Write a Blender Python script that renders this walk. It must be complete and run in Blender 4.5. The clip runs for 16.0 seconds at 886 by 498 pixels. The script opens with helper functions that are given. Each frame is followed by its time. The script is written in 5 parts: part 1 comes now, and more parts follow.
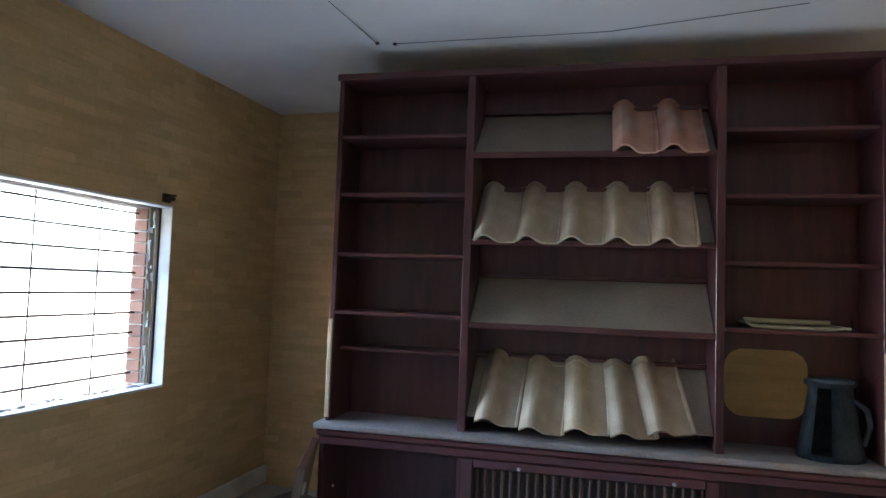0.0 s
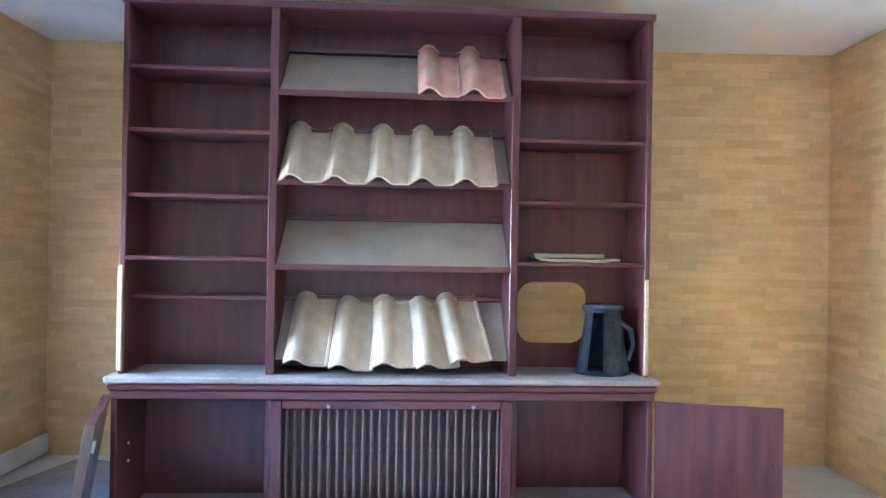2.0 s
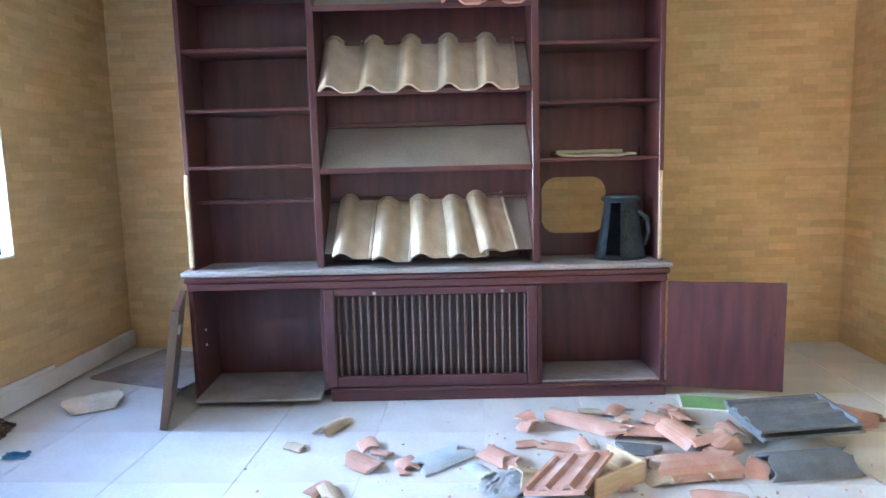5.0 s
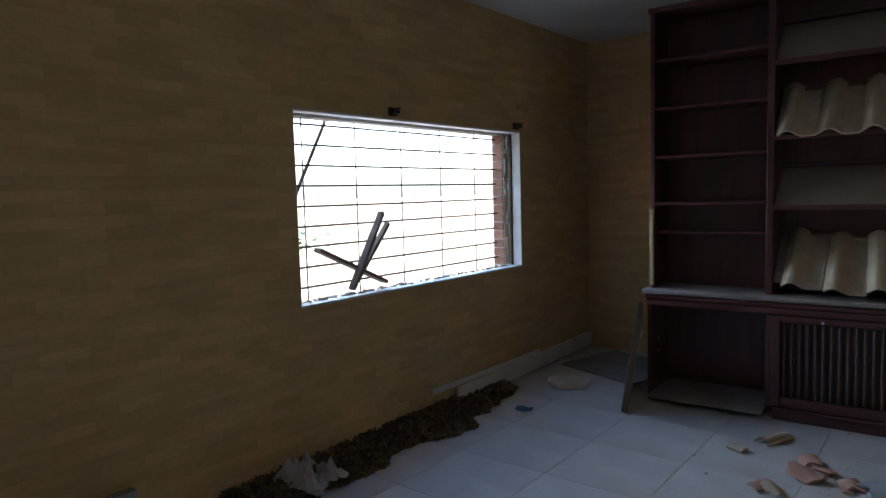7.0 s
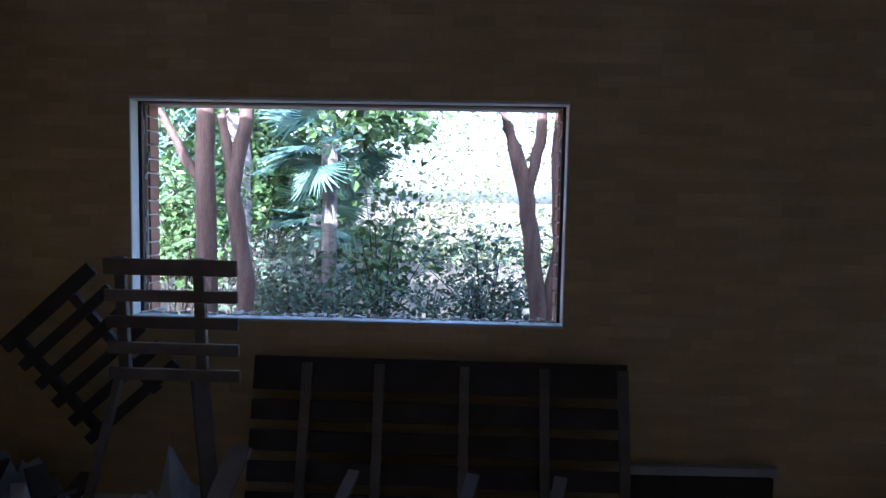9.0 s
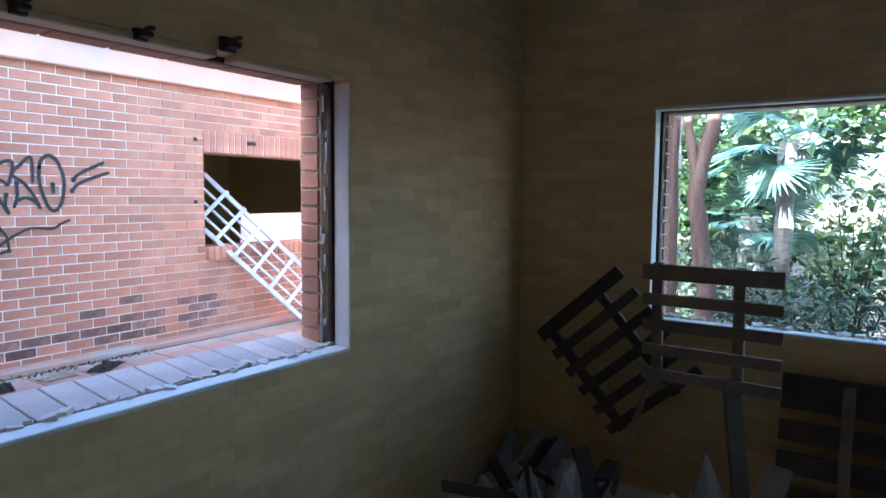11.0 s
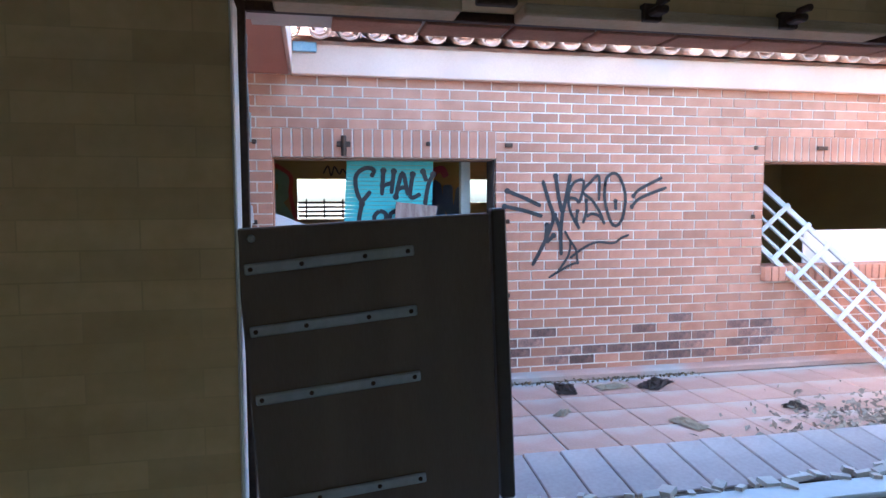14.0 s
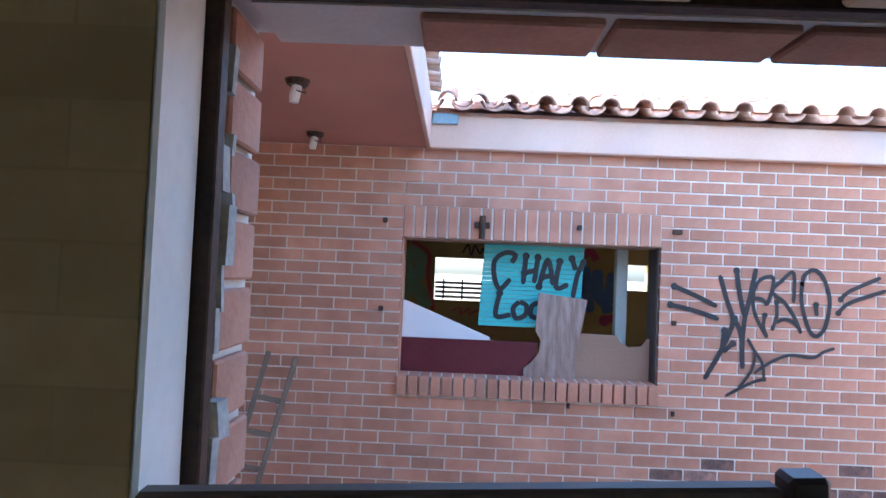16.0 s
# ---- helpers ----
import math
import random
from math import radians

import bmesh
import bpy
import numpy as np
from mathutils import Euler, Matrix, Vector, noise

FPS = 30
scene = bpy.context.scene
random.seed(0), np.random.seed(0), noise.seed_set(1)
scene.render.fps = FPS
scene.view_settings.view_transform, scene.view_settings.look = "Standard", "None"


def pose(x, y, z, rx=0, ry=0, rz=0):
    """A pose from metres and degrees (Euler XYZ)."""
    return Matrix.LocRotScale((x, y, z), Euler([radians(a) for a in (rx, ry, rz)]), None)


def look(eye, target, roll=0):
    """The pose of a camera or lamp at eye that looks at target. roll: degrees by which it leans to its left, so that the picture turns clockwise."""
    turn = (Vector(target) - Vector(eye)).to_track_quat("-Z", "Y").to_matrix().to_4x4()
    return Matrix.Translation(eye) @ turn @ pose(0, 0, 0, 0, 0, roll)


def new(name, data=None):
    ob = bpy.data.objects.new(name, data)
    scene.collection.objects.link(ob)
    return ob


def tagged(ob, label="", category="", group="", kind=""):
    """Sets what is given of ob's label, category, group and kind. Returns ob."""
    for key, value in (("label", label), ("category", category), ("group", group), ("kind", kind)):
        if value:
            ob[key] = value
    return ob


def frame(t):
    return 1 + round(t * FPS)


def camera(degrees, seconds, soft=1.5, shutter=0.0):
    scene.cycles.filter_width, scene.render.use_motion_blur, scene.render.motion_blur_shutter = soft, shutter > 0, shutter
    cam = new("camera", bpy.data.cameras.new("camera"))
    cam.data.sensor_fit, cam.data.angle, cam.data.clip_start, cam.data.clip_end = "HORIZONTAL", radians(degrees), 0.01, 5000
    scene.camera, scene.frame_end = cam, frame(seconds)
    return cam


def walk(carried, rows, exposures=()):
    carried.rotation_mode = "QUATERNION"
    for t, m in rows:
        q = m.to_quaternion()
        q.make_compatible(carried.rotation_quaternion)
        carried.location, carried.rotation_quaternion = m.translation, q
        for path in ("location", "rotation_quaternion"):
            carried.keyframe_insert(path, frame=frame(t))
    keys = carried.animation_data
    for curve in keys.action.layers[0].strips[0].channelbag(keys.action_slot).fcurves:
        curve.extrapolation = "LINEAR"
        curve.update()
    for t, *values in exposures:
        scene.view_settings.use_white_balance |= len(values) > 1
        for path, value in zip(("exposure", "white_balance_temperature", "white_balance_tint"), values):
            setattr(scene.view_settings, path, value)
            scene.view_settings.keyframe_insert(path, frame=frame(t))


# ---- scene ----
cam = camera(68.4, 16.0)
PATH = [
    (0, (1.824, 0.371, 1.668), (1.268, 2.289, 1.786), 2.00),
    (0.5, (1.750, 0.338, 1.652), (1.464, 2.314, 1.770), 1.90),
    (1, (1.783, 0.345, 1.618), (1.700, 2.342, 1.694), 1.50),
    (1.5, (1.841, 0.350, 1.607), (1.823, 2.350, 1.647), 1.20),
    (2, (1.845, 0.361, 1.562), (1.859, 2.361, 1.570), 1.00),
    (2.5, (1.863, 0.370, 1.524), (1.916, 2.368, 1.447), 0.10),
    (3, (1.877, 0.380, 1.523), (1.956, 2.374, 1.386), -0.70),
    (5.3, (1.957, -0.126, 1.466), (1.749, 1.846, 1.210), -1.50),
    (5.5, (1.983, -0.199, 1.460), (1.685, 1.763, 1.204), -1.30),
    (6, (2.062, -0.445, 1.559), (1.342, 1.404, 1.308), -0.50),
    (6.5, (2.051, -0.635, 1.619), (0.970, 1.037, 1.431), -0.90),
    (7, (1.989, -0.906, 1.615), (0.734, 0.642, 1.449), -1.60),
    (7.5, (2.025, -1.070, 1.557), (0.430, 0.128, 1.409), -2.30),
    (8, (2.183, -1.066, 1.612), (0.290, -0.439, 1.461), -0.50),
    (8.5, (2.268, -1.085, 1.613), (0.287, -0.868, 1.449), 0.50),
    (8.6, (2.274, -1.093, 1.610), (0.286, -0.938, 1.454), 0.70),
    (9, (2.299, -1.161, 1.616), (0.305, -1.229, 1.469), 1.10),
    (9.2, (2.317, -1.212, 1.617), (0.338, -1.464, 1.469), 0.90),
    (11.3, (2.540, -1.900, 1.650), (1.014, -3.185, 1.495), 0.80),
    (11.5, (2.475, -1.910, 1.649), (1.066, -3.322, 1.502), 1.00),
    (11.6, (2.443, -1.904, 1.659), (1.102, -3.381, 1.511), 1.10),
    (12, (2.450, -1.932, 1.674), (1.362, -3.604, 1.525), 1.76),
    (12.5, (2.459, -1.968, 1.692), (1.585, -3.763, 1.560), 0.60),
    (13, (2.468, -2.019, 1.684), (1.804, -3.901, 1.559), 0.50),
    (13.2, (2.493, -2.060, 1.684), (1.925, -3.971, 1.529), 1.30),
    (13.5, (2.470, -2.129, 1.679), (2.027, -4.072, 1.509), 0.90),
    (14, (2.456, -2.404, 1.714), (2.059, -4.359, 1.567), -0.20),
    (14.5, (2.411, -2.647, 1.751), (2.041, -4.609, 1.618), -0.10),
    (15, (2.340, -2.820, 1.831), (2.151, -4.810, 1.780), 1.04),
    (15.5, (2.331, -2.994, 1.832), (2.331, -4.994, 1.856), 2.21),
    (16, (2.351, -3.202, 1.844), (2.391, -5.200, 1.915), 2.40),
]
EXPOSURES = [(0, 5.0, 5500, 10), (0.6, 6.1, 5300, 10), (1.2, 7.05, 4900, 10), (3.2, 7.0, 4850, 10), (5.5, 6.4, 5500, 10), (5.9, 5.8, 5700, 10), (6.3, 5.0, 5900, 11), (6.6, 4.3, 5900, 12), (7.0, 3.6, 5800, 12), (7.6, 3.2, 5400, 12), (8.2, 2.7, 4900, 17), (9.2, 2.6, 4800, 18), (11.3, 3.25, 5000, 5), (12.5, 3.05, 5000, 5), (14.5, 3.25, 5000, 5), (15.5, 3.25, 5000, 5), (16.0, 3.05, 4950, 5)]
walk(cam, [(t, look(eye, target, roll)) for t, eye, target, roll in PATH], EXPOSURES)

# ---- world and sun ----
TO_SUN = Vector((0.86, -0.13, 0.47)).normalized()
world = bpy.data.worlds.new("world")
scene.world = world
world.use_nodes = True
wn, wl = world.node_tree.nodes, world.node_tree.links
sky = wn.new("ShaderNodeTexSky")
sky.sky_type, sky.sun_disc = "NISHITA", False
sky.sun_elevation = math.asin(TO_SUN.z)
sky.sun_rotation = math.atan2(TO_SUN.x, TO_SUN.y)
sky.dust_density = 3.0
wl.new(sky.outputs[0], wn["Background"].inputs[0])
wn["Background"].inputs[1].default_value = 0.15
sun = new("sun", bpy.data.lights.new("sun", "SUN"))
sun.data.energy, sun.data.angle, sun.data.color = 4.0, radians(0.5), (1.0, 0.94, 0.85)
sun.matrix_world = look((0, 0, 0), -TO_SUN)

# area lamp added outside the barred window to strengthen the sky's light
glow = new("window_fill_light", bpy.data.lights.new("window_fill_light", "AREA"))
glow.data.shape, glow.data.size, glow.data.size_y = "RECTANGLE", 1.9, 1.05
glow.data.energy, glow.data.color, glow.data.spread = 1.3, (0.88, 0.95, 1.0), radians(95)
glow.matrix_world = look((-1.50, 2.98, 1.56), (4.78, 1.5, 1.45))

# ---- materials ----
def material(name, c1, c2, rough=0.7, scale=6.0, fine=60.0, bump=0.15, metal=0.0, stain=None, vary=None, amount=0.25, stretch=(1, 1, 1)):
    """Two scales of colour noise, fine relief, optional stains, optional variation from piece to piece."""
    m = bpy.data.materials.new(name)
    m.use_nodes = True
    n, l = m.node_tree.nodes, m.node_tree.links
    b = n["Principled BSDF"]
    tc = n.new("ShaderNodeTexCoord")
    mp = n.new("ShaderNodeMapping")
    mp.inputs["Scale"].default_value = stretch
    l.new(tc.outputs["Object"], mp.inputs[0])
    big, small = n.new("ShaderNodeTexNoise"), n.new("ShaderNodeTexNoise")
    big.inputs["Scale"].default_value, small.inputs["Scale"].default_value = scale, fine
    big.inputs["Detail"].default_value = small.inputs["Detail"].default_value = 5
    l.new(mp.outputs[0], big.inputs[0]), l.new(mp.outputs[0], small.inputs[0])
    add = n.new("ShaderNodeMath")
    add.operation = "MULTIPLY_ADD"
    l.new(small.outputs["Fac"], add.inputs[0])
    add.inputs[1].default_value = 0.5
    l.new(big.outputs["Fac"], add.inputs[2])
    ramp = n.new("ShaderNodeValToRGB")
    ramp.color_ramp.elements[0].position, ramp.color_ramp.elements[1].position = 0.5, 1.0
    ramp.color_ramp.elements[0].color, ramp.color_ramp.elements[1].color = (*c1, 1), (*c2, 1)
    l.new(add.outputs[0], ramp.inputs[0])
    colour = ramp.outputs[0]
    if vary:
        info = n.new("ShaderNodeObjectInfo" if vary == "object" else "ShaderNodeNewGeometry")
        mr = n.new("ShaderNodeMapRange")
        mr.inputs["To Min"].default_value, mr.inputs["To Max"].default_value = 1 - amount, 1 + amount
        l.new(info.outputs["Random" if vary == "object" else "Random Per Island"], mr.inputs[0])
        hs = n.new("ShaderNodeHueSaturation")
        l.new(mr.outputs[0], hs.inputs["Value"]), l.new(colour, hs.inputs["Color"])
        colour = hs.outputs[0]
    if stain:
        st = n.new("ShaderNodeTexNoise")
        st.inputs["Scale"].default_value, st.inputs["Detail"].default_value = scale * 0.45, 6
        l.new(tc.outputs["Object"], st.inputs[0])
        r2 = n.new("ShaderNodeValToRGB")
        r2.color_ramp.elements[0].position, r2.color_ramp.elements[1].position = 0.52, 0.68
        l.new(st.outputs["Fac"], r2.inputs[0])
        mix = n.new("ShaderNodeMix")
        mix.data_type = "RGBA"
        l.new(r2.outputs[0], mix.inputs["Factor"]), l.new(colour, mix.inputs["A"])
        mix.inputs["B"].default_value = (*stain, 1)
        colour = mix.outputs["Result"]
    l.new(colour, b.inputs["Base Color"])
    rr = n.new("ShaderNodeMapRange")
    rr.inputs["To Min"].default_value, rr.inputs["To Max"].default_value = max(0, rough - 0.12), min(1, rough + 0.12)
    l.new(big.outputs["Fac"], rr.inputs[0]), l.new(rr.outputs[0], b.inputs["Roughness"])
    b.inputs["Metallic"].default_value = metal
    if bump:
        bp = n.new("ShaderNodeBump")
        bp.inputs["Strength"].default_value, bp.inputs["Distance"].default_value = bump, 0.01
        l.new(add.outputs[0], bp.inputs["Height"]), l.new(bp.outputs[0], b.inputs["Normal"])
    return m


def wallpaper(name):
    """Old yellowed covering printed and pressed as thin courses."""
    m = material(name, (0.54, 0.385, 0.18), (0.68, 0.505, 0.26), 0.62, 1.3, 30, 0.08)
    n, l = m.node_tree.nodes, m.node_tree.links
    b = n["Principled BSDF"]
    old = b.inputs["Base Color"].links[0].from_socket
    tc = n.new("ShaderNodeTexCoord")
    sx, cx, ad = n.new("ShaderNodeSeparateXYZ"), n.new("ShaderNodeCombineXYZ"), n.new("ShaderNodeMath")
    l.new(tc.outputs["Object"], sx.inputs[0])
    l.new(sx.outputs[0], ad.inputs[0]), l.new(sx.outputs[1], ad.inputs[1])
    l.new(ad.outputs[0], cx.inputs[0]), l.new(sx.outputs[2], cx.inputs[1])
    br = n.new("ShaderNodeTexBrick")
    l.new(cx.outputs[0], br.inputs["Vector"])
    br.inputs["Scale"].default_value = 1.0
    br.inputs["Brick Width"].default_value, br.inputs["Row Height"].default_value = 0.21, 0.058
    br.inputs["Mortar Size"].default_value, br.inputs["Mortar Smooth"].default_value = 0.0022, 0.6
    br.inputs["Color1"].default_value, br.inputs["Color2"].default_value = (1.12, 1.10, 1.07, 1), (0.92, 0.88, 0.82, 1)
    br.inputs["Mortar"].default_value = (0.92, 0.89, 0.85, 1)
    wide = n.new("ShaderNodeTexNoise")
    wide.inputs["Scale"].default_value = 1.0
    stretchy = n.new("ShaderNodeMapping")
    stretchy.inputs["Scale"].default_value = (2.0, 16.0, 1.0)
    l.new(cx.outputs[0], stretchy.inputs[0]), l.new(stretchy.outputs[0], wide.inputs[0])
    wr = n.new("ShaderNodeMapRange")
    wr.inputs["From Min"].default_value, wr.inputs["From Max"].default_value = 0.3, 0.7
    wr.inputs["To Min"].default_value, wr.inputs["To Max"].default_value = 0.93, 1.06
    l.new(wide.outputs["Fac"], wr.inputs[0])
    mul = n.new("ShaderNodeMix")
    mul.data_type, mul.blend_type = "RGBA", "MULTIPLY"
    mul.inputs["Factor"].default_value = 1.0
    l.new(old, mul.inputs["A"]), l.new(br.outputs["Color"], mul.inputs["B"])
    mul2 = n.new("ShaderNodeMix")
    mul2.data_type, mul2.blend_type = "RGBA", "MULTIPLY"
    mul2.inputs["Factor"].default_value = 1.0
    l.new(mul.outputs["Result"], mul2.inputs["A"]), l.new(wr.outputs[0], mul2.inputs["B"])
    l.new(mul2.outputs["Result"], b.inputs["Base Color"])
    return m


M_WALL = wallpaper("yellowed_wall_covering")
M_CEIL = material("ceiling_paint", (0.80, 0.79, 0.78), (0.86, 0.85, 0.85), 0.85, 1.2, 40, 0.05, stain=(0.66, 0.64, 0.62))
M_FLOOR = material("dusty_floor_tile", (0.50, 0.49, 0.47), (0.66, 0.645, 0.62), 0.5, 2.5, 45, 0.05, vary="object", amount=0.02, stain=(0.50, 0.47, 0.44))
M_GROUT = material("floor_joint", (0.46, 0.45, 0.43), (0.56, 0.55, 0.53), 0.9)
M_MAHOG = material("mahogany_veneer", (0.046, 0.015, 0.017), (0.10, 0.034, 0.036), 0.33, 3, 50, 0.04, stretch=(6, 6, 0.7))
M_MAHOG_H = material("mahogany_lying", (0.052, 0.017, 0.019), (0.11, 0.038, 0.039), 0.33, 3, 50, 0.04, stretch=(0.7, 6, 6))
M_DUST = material("dusty_board", (0.19, 0.16, 0.13), (0.29, 0.25, 0.205), 0.85, 3, 60, 0.08)
M_DUSTY_SHELF = material("dust_on_mahogany", (0.17, 0.145, 0.14), (0.32, 0.29, 0.28), 0.8, 4, 60, 0.06)
M_PALEWOOD = material("raw_wood", (0.46, 0.34, 0.20), (0.62, 0.49, 0.32), 0.75, 8, 90, 0.15, stretch=(1, 1, 5))
M_TILE_SAND = material("sand_roof_tile", (0.36, 0.29, 0.205), (0.52, 0.44, 0.325), 0.8, 9, 110, 0.12, vary="object", amount=0.14)
M_TILE_RED = material("red_roof_tile", (0.40, 0.215, 0.155), (0.54, 0.33, 0.25), 0.8, 9, 110, 0.12, vary="object", amount=0.15, stain=(0.52, 0.42, 0.36))
M_TILE_BLUE = material("slate_blue_tile", (0.085, 0.10, 0.12), (0.17, 0.185, 0.20), 0.6, 9, 100, 0.1)
M_BOARD = material("hardboard", (0.42, 0.29, 0.15), (0.50, 0.36, 0.20), 0.8, 3, 80, 0.05)
M_BLACK = material("black_pot", (0.012, 0.016, 0.02), (0.10, 0.13, 0.16), 0.45, 9, 70, 0.1)
M_WHITE = material("white_paint", (0.70, 0.69, 0.65), (0.82, 0.81, 0.78), 0.55, 4, 70, 0.1, stain=(0.58, 0.55, 0.48))
M_WHITE_BOARD = material("white_laminate", (0.74, 0.75, 0.76), (0.82, 0.82, 0.82), 0.4, 3, 60, 0.02)
M_BRICK = material("red_brick", (0.37, 0.165, 0.10), (0.54, 0.285, 0.19), 0.88, 7, 120, 0.25, vary="object", amount=0.16)
M_BRICK_J = material("red_brick_far", (0.37, 0.165, 0.10), (0.54, 0.285, 0.19), 0.88, 7, 120, 0.25, vary="island", amount=0.16)
M_BRICK_BURNT = material("sooty_brick", (0.07, 0.05, 0.046), (0.40, 0.21, 0.155), 0.9, 14, 100, 0.25, vary="object", amount=0.45)
M_MORTAR = material("mortar", (0.66, 0.59, 0.51), (0.80, 0.73, 0.65), 0.95, 8, 120, 0.3)
M_PAVE = material("dusty_terracotta_paving", (0.34, 0.205, 0.16), (0.46, 0.32, 0.265), 0.7, 2.2, 60, 0.12, vary="object", amount=0.10, stain=(0.40, 0.385, 0.36))
M_SILL = material("pale_sill_brick", (0.46, 0.35, 0.31), (0.60, 0.50, 0.46), 0.75, 5, 80, 0.12, vary="object", amount=0.12)
M_CEMENT = material("cement", (0.36, 0.36, 0.35), (0.52, 0.51, 0.49), 0.9, 5, 80, 0.2)
M_PINK = material("pink_render", (0.62, 0.42, 0.32), (0.72, 0.52, 0.41), 0.9, 2.5, 90, 0.12, stain=(0.58, 0.46, 0.42))
M_SOFFIT = material("soffit_render", (0.45, 0.21, 0.15), (0.53, 0.27, 0.20), 0.9, 2, 90, 0.1)
M_METAL_DK = material("rusty_steel", (0.03, 0.022, 0.018), (0.10, 0.06, 0.04), 0.6, 14, 120, 0.2, metal=0.6)
M_METAL_LT = material("galvanised_strip", (0.38, 0.39, 0.39), (0.52, 0.53, 0.53), 0.42, 9, 80, 0.05, metal=0.6)
M_PANEL = material("dark_brown_laminate", (0.115, 0.078, 0.055), (0.165, 0.115, 0.082), 0.6, 2, 60, 0.04, stretch=(5, 5, 0.6), stain=(0.045, 0.032, 0.026))
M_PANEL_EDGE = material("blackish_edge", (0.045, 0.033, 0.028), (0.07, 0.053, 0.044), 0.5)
M_GREYWOOD = material("weathered_wood", (0.13, 0.095, 0.07), (0.25, 0.195, 0.15), 0.85, 7, 90, 0.25, stretch=(1, 1, 1), vary="object", amount=0.15)
M_DARKWOOD = material("dark_old_wood", (0.035, 0.026, 0.022), (0.08, 0.06, 0.05), 0.8, 7, 90, 0.2)
M_LITTER = material("dead_leaves", (0.085, 0.06, 0.035), (0.25, 0.18, 0.10), 0.9, 14, 90, 0.2, vary="island", amount=0.45)
M_PLASTIC = material("crumpled_white_sheet", (0.50, 0.52, 0.54), (0.68, 0.69, 0.70), 0.45, 8, 50, 0.1)
M_GREEN_P = material("green_booklet", (0.16, 0.32, 0.10), (0.28, 0.46, 0.17), 0.4, 7, 50, 0.02)
M_BLUE_P = material("blue_fragment", (0.06, 0.22, 0.36), (0.12, 0.30, 0.44), 0.4, 7, 50, 0.05)
M_SPRAY = material("black_spray_paint", (0.012, 0.012, 0.014), (0.03, 0.03, 0.034), 0.6, 20, 90, 0.02)
M_TEAL = material("turquoise_slat", (0.10, 0.48, 0.48), (0.17, 0.60, 0.58), 0.5, 4, 60, 0.03)
M_MAROON = material("maroon_board", (0.085, 0.010, 0.018), (0.13, 0.020, 0.028), 0.35, 3, 50, 0.03)
M_BROWNB = material("brown_board", (0.26, 0.155, 0.10), (0.34, 0.21, 0.14), 0.6, 3, 60, 0.05)
M_SCRUFF = material("scuffed_wood_board", (0.20, 0.12, 0.09), (0.42, 0.32, 0.27), 0.7, 9, 110, 0.1, stretch=(4, 4, 0.6))
M_OCHRE = material("ochre_plaster", (0.42, 0.28, 0.10), (0.52, 0.36, 0.14), 0.85, 2, 60, 0.1)
M_GMINT = material("mint_paint", (0.30, 0.45, 0.26), (0.38, 0.53, 0.32), 0.6)
M_GBLUE = material("blue_paint", (0.10, 0.17, 0.32), (0.15, 0.24, 0.40), 0.6)
M_GRED = material("red_paint", (0.50, 0.07, 0.05), (0.62, 0.12, 0.08), 0.6)
M_GPINK = material("pink_paint", (0.36, 0.05, 0.10), (0.46, 0.09, 0.15), 0.6)
M_POST = material("grey_green_post", (0.36, 0.42, 0.37), (0.46, 0.51, 0.46), 0.5)
M_BARK = material("reddish_bark", (0.085, 0.05, 0.038), (0.21, 0.135, 0.105), 0.9, 5, 40, 0.5, stretch=(3, 3, 0.5))
M_PALMBARK = material("palm_bark", (0.17, 0.15, 0.13), (0.36, 0.33, 0.30), 0.95, 9, 50, 0.6, stretch=(1, 1, 3))
M_LEAF = material("glossy_leaf", (0.045, 0.09, 0.025), (0.13, 0.21, 0.065), 0.45, 4, 30, 0.0, vary="island", amount=0.4)
M_LEAF_GREY = material("grey_green_leaf", (0.045, 0.075, 0.042), (0.11, 0.15, 0.095), 0.55, 4, 30, 0.0, vary="island", amount=0.4)
M_PALM = material("palm_frond", (0.08, 0.16, 0.115), (0.17, 0.27, 0.20), 0.5, 4, 30, 0.0, vary="island", amount=0.35)
M_GROUND = material("dry_garden_ground", (0.16, 0.125, 0.08), (0.30, 0.25, 0.17), 0.95, 0.8, 20, 0.4)
M_PLASTER = material("torn_plaster", (0.30, 0.29, 0.27), (0.62, 0.61, 0.58), 0.9, 20, 120, 0.3)
M_CABLE = material("dark_cable", (0.05, 0.05, 0.05), (0.08, 0.08, 0.08), 0.5)


# ---- mesh helpers ----
def bm_box(bm, x0, x1, y0, y1, z0, z1, m=None):
    mat = Matrix.Translation(((x0 + x1) / 2, (y0 + y1) / 2, (z0 + z1) / 2)) @ Matrix.Diagonal((x1 - x0, y1 - y0, z1 - z0, 1))
    return bmesh.ops.create_cube(bm, size=1, matrix=(m @ mat) if m else mat)["verts"]


def box(x0, x1, y0, y1, z0, z1, bevel=0.003, m=None):
    bm = bmesh.new()
    bm_box(bm, x0, x1, y0, y1, z0, z1, m)
    if bevel:
        bmesh.ops.bevel(bm, geom=bm.edges[:], offset=bevel, segments=1, affect="EDGES")
    return bm


def mesh_of(name, bm, mat, smooth=False):
    bmesh.ops.recalc_face_normals(bm, faces=bm.faces[:])
    me = bpy.data.meshes.new(name)
    bm.to_mesh(me)
    bm.free()
    me.materials.append(mat)
    if smooth:
        for p in me.polygons:
            p.use_smooth = True
    return me


def part(name, bm, mat, parent, label="", smooth=False, at=None):
    """One mesh under a thing; a bmesh is in the thing's own space, or in world space where the parent stands at the origin."""
    ob = new(name, mesh_of(name, bm, mat, smooth))
    ob.parent = parent
    if at is not None:
        ob.matrix_basis = at
    return tagged(ob, label) if label else ob


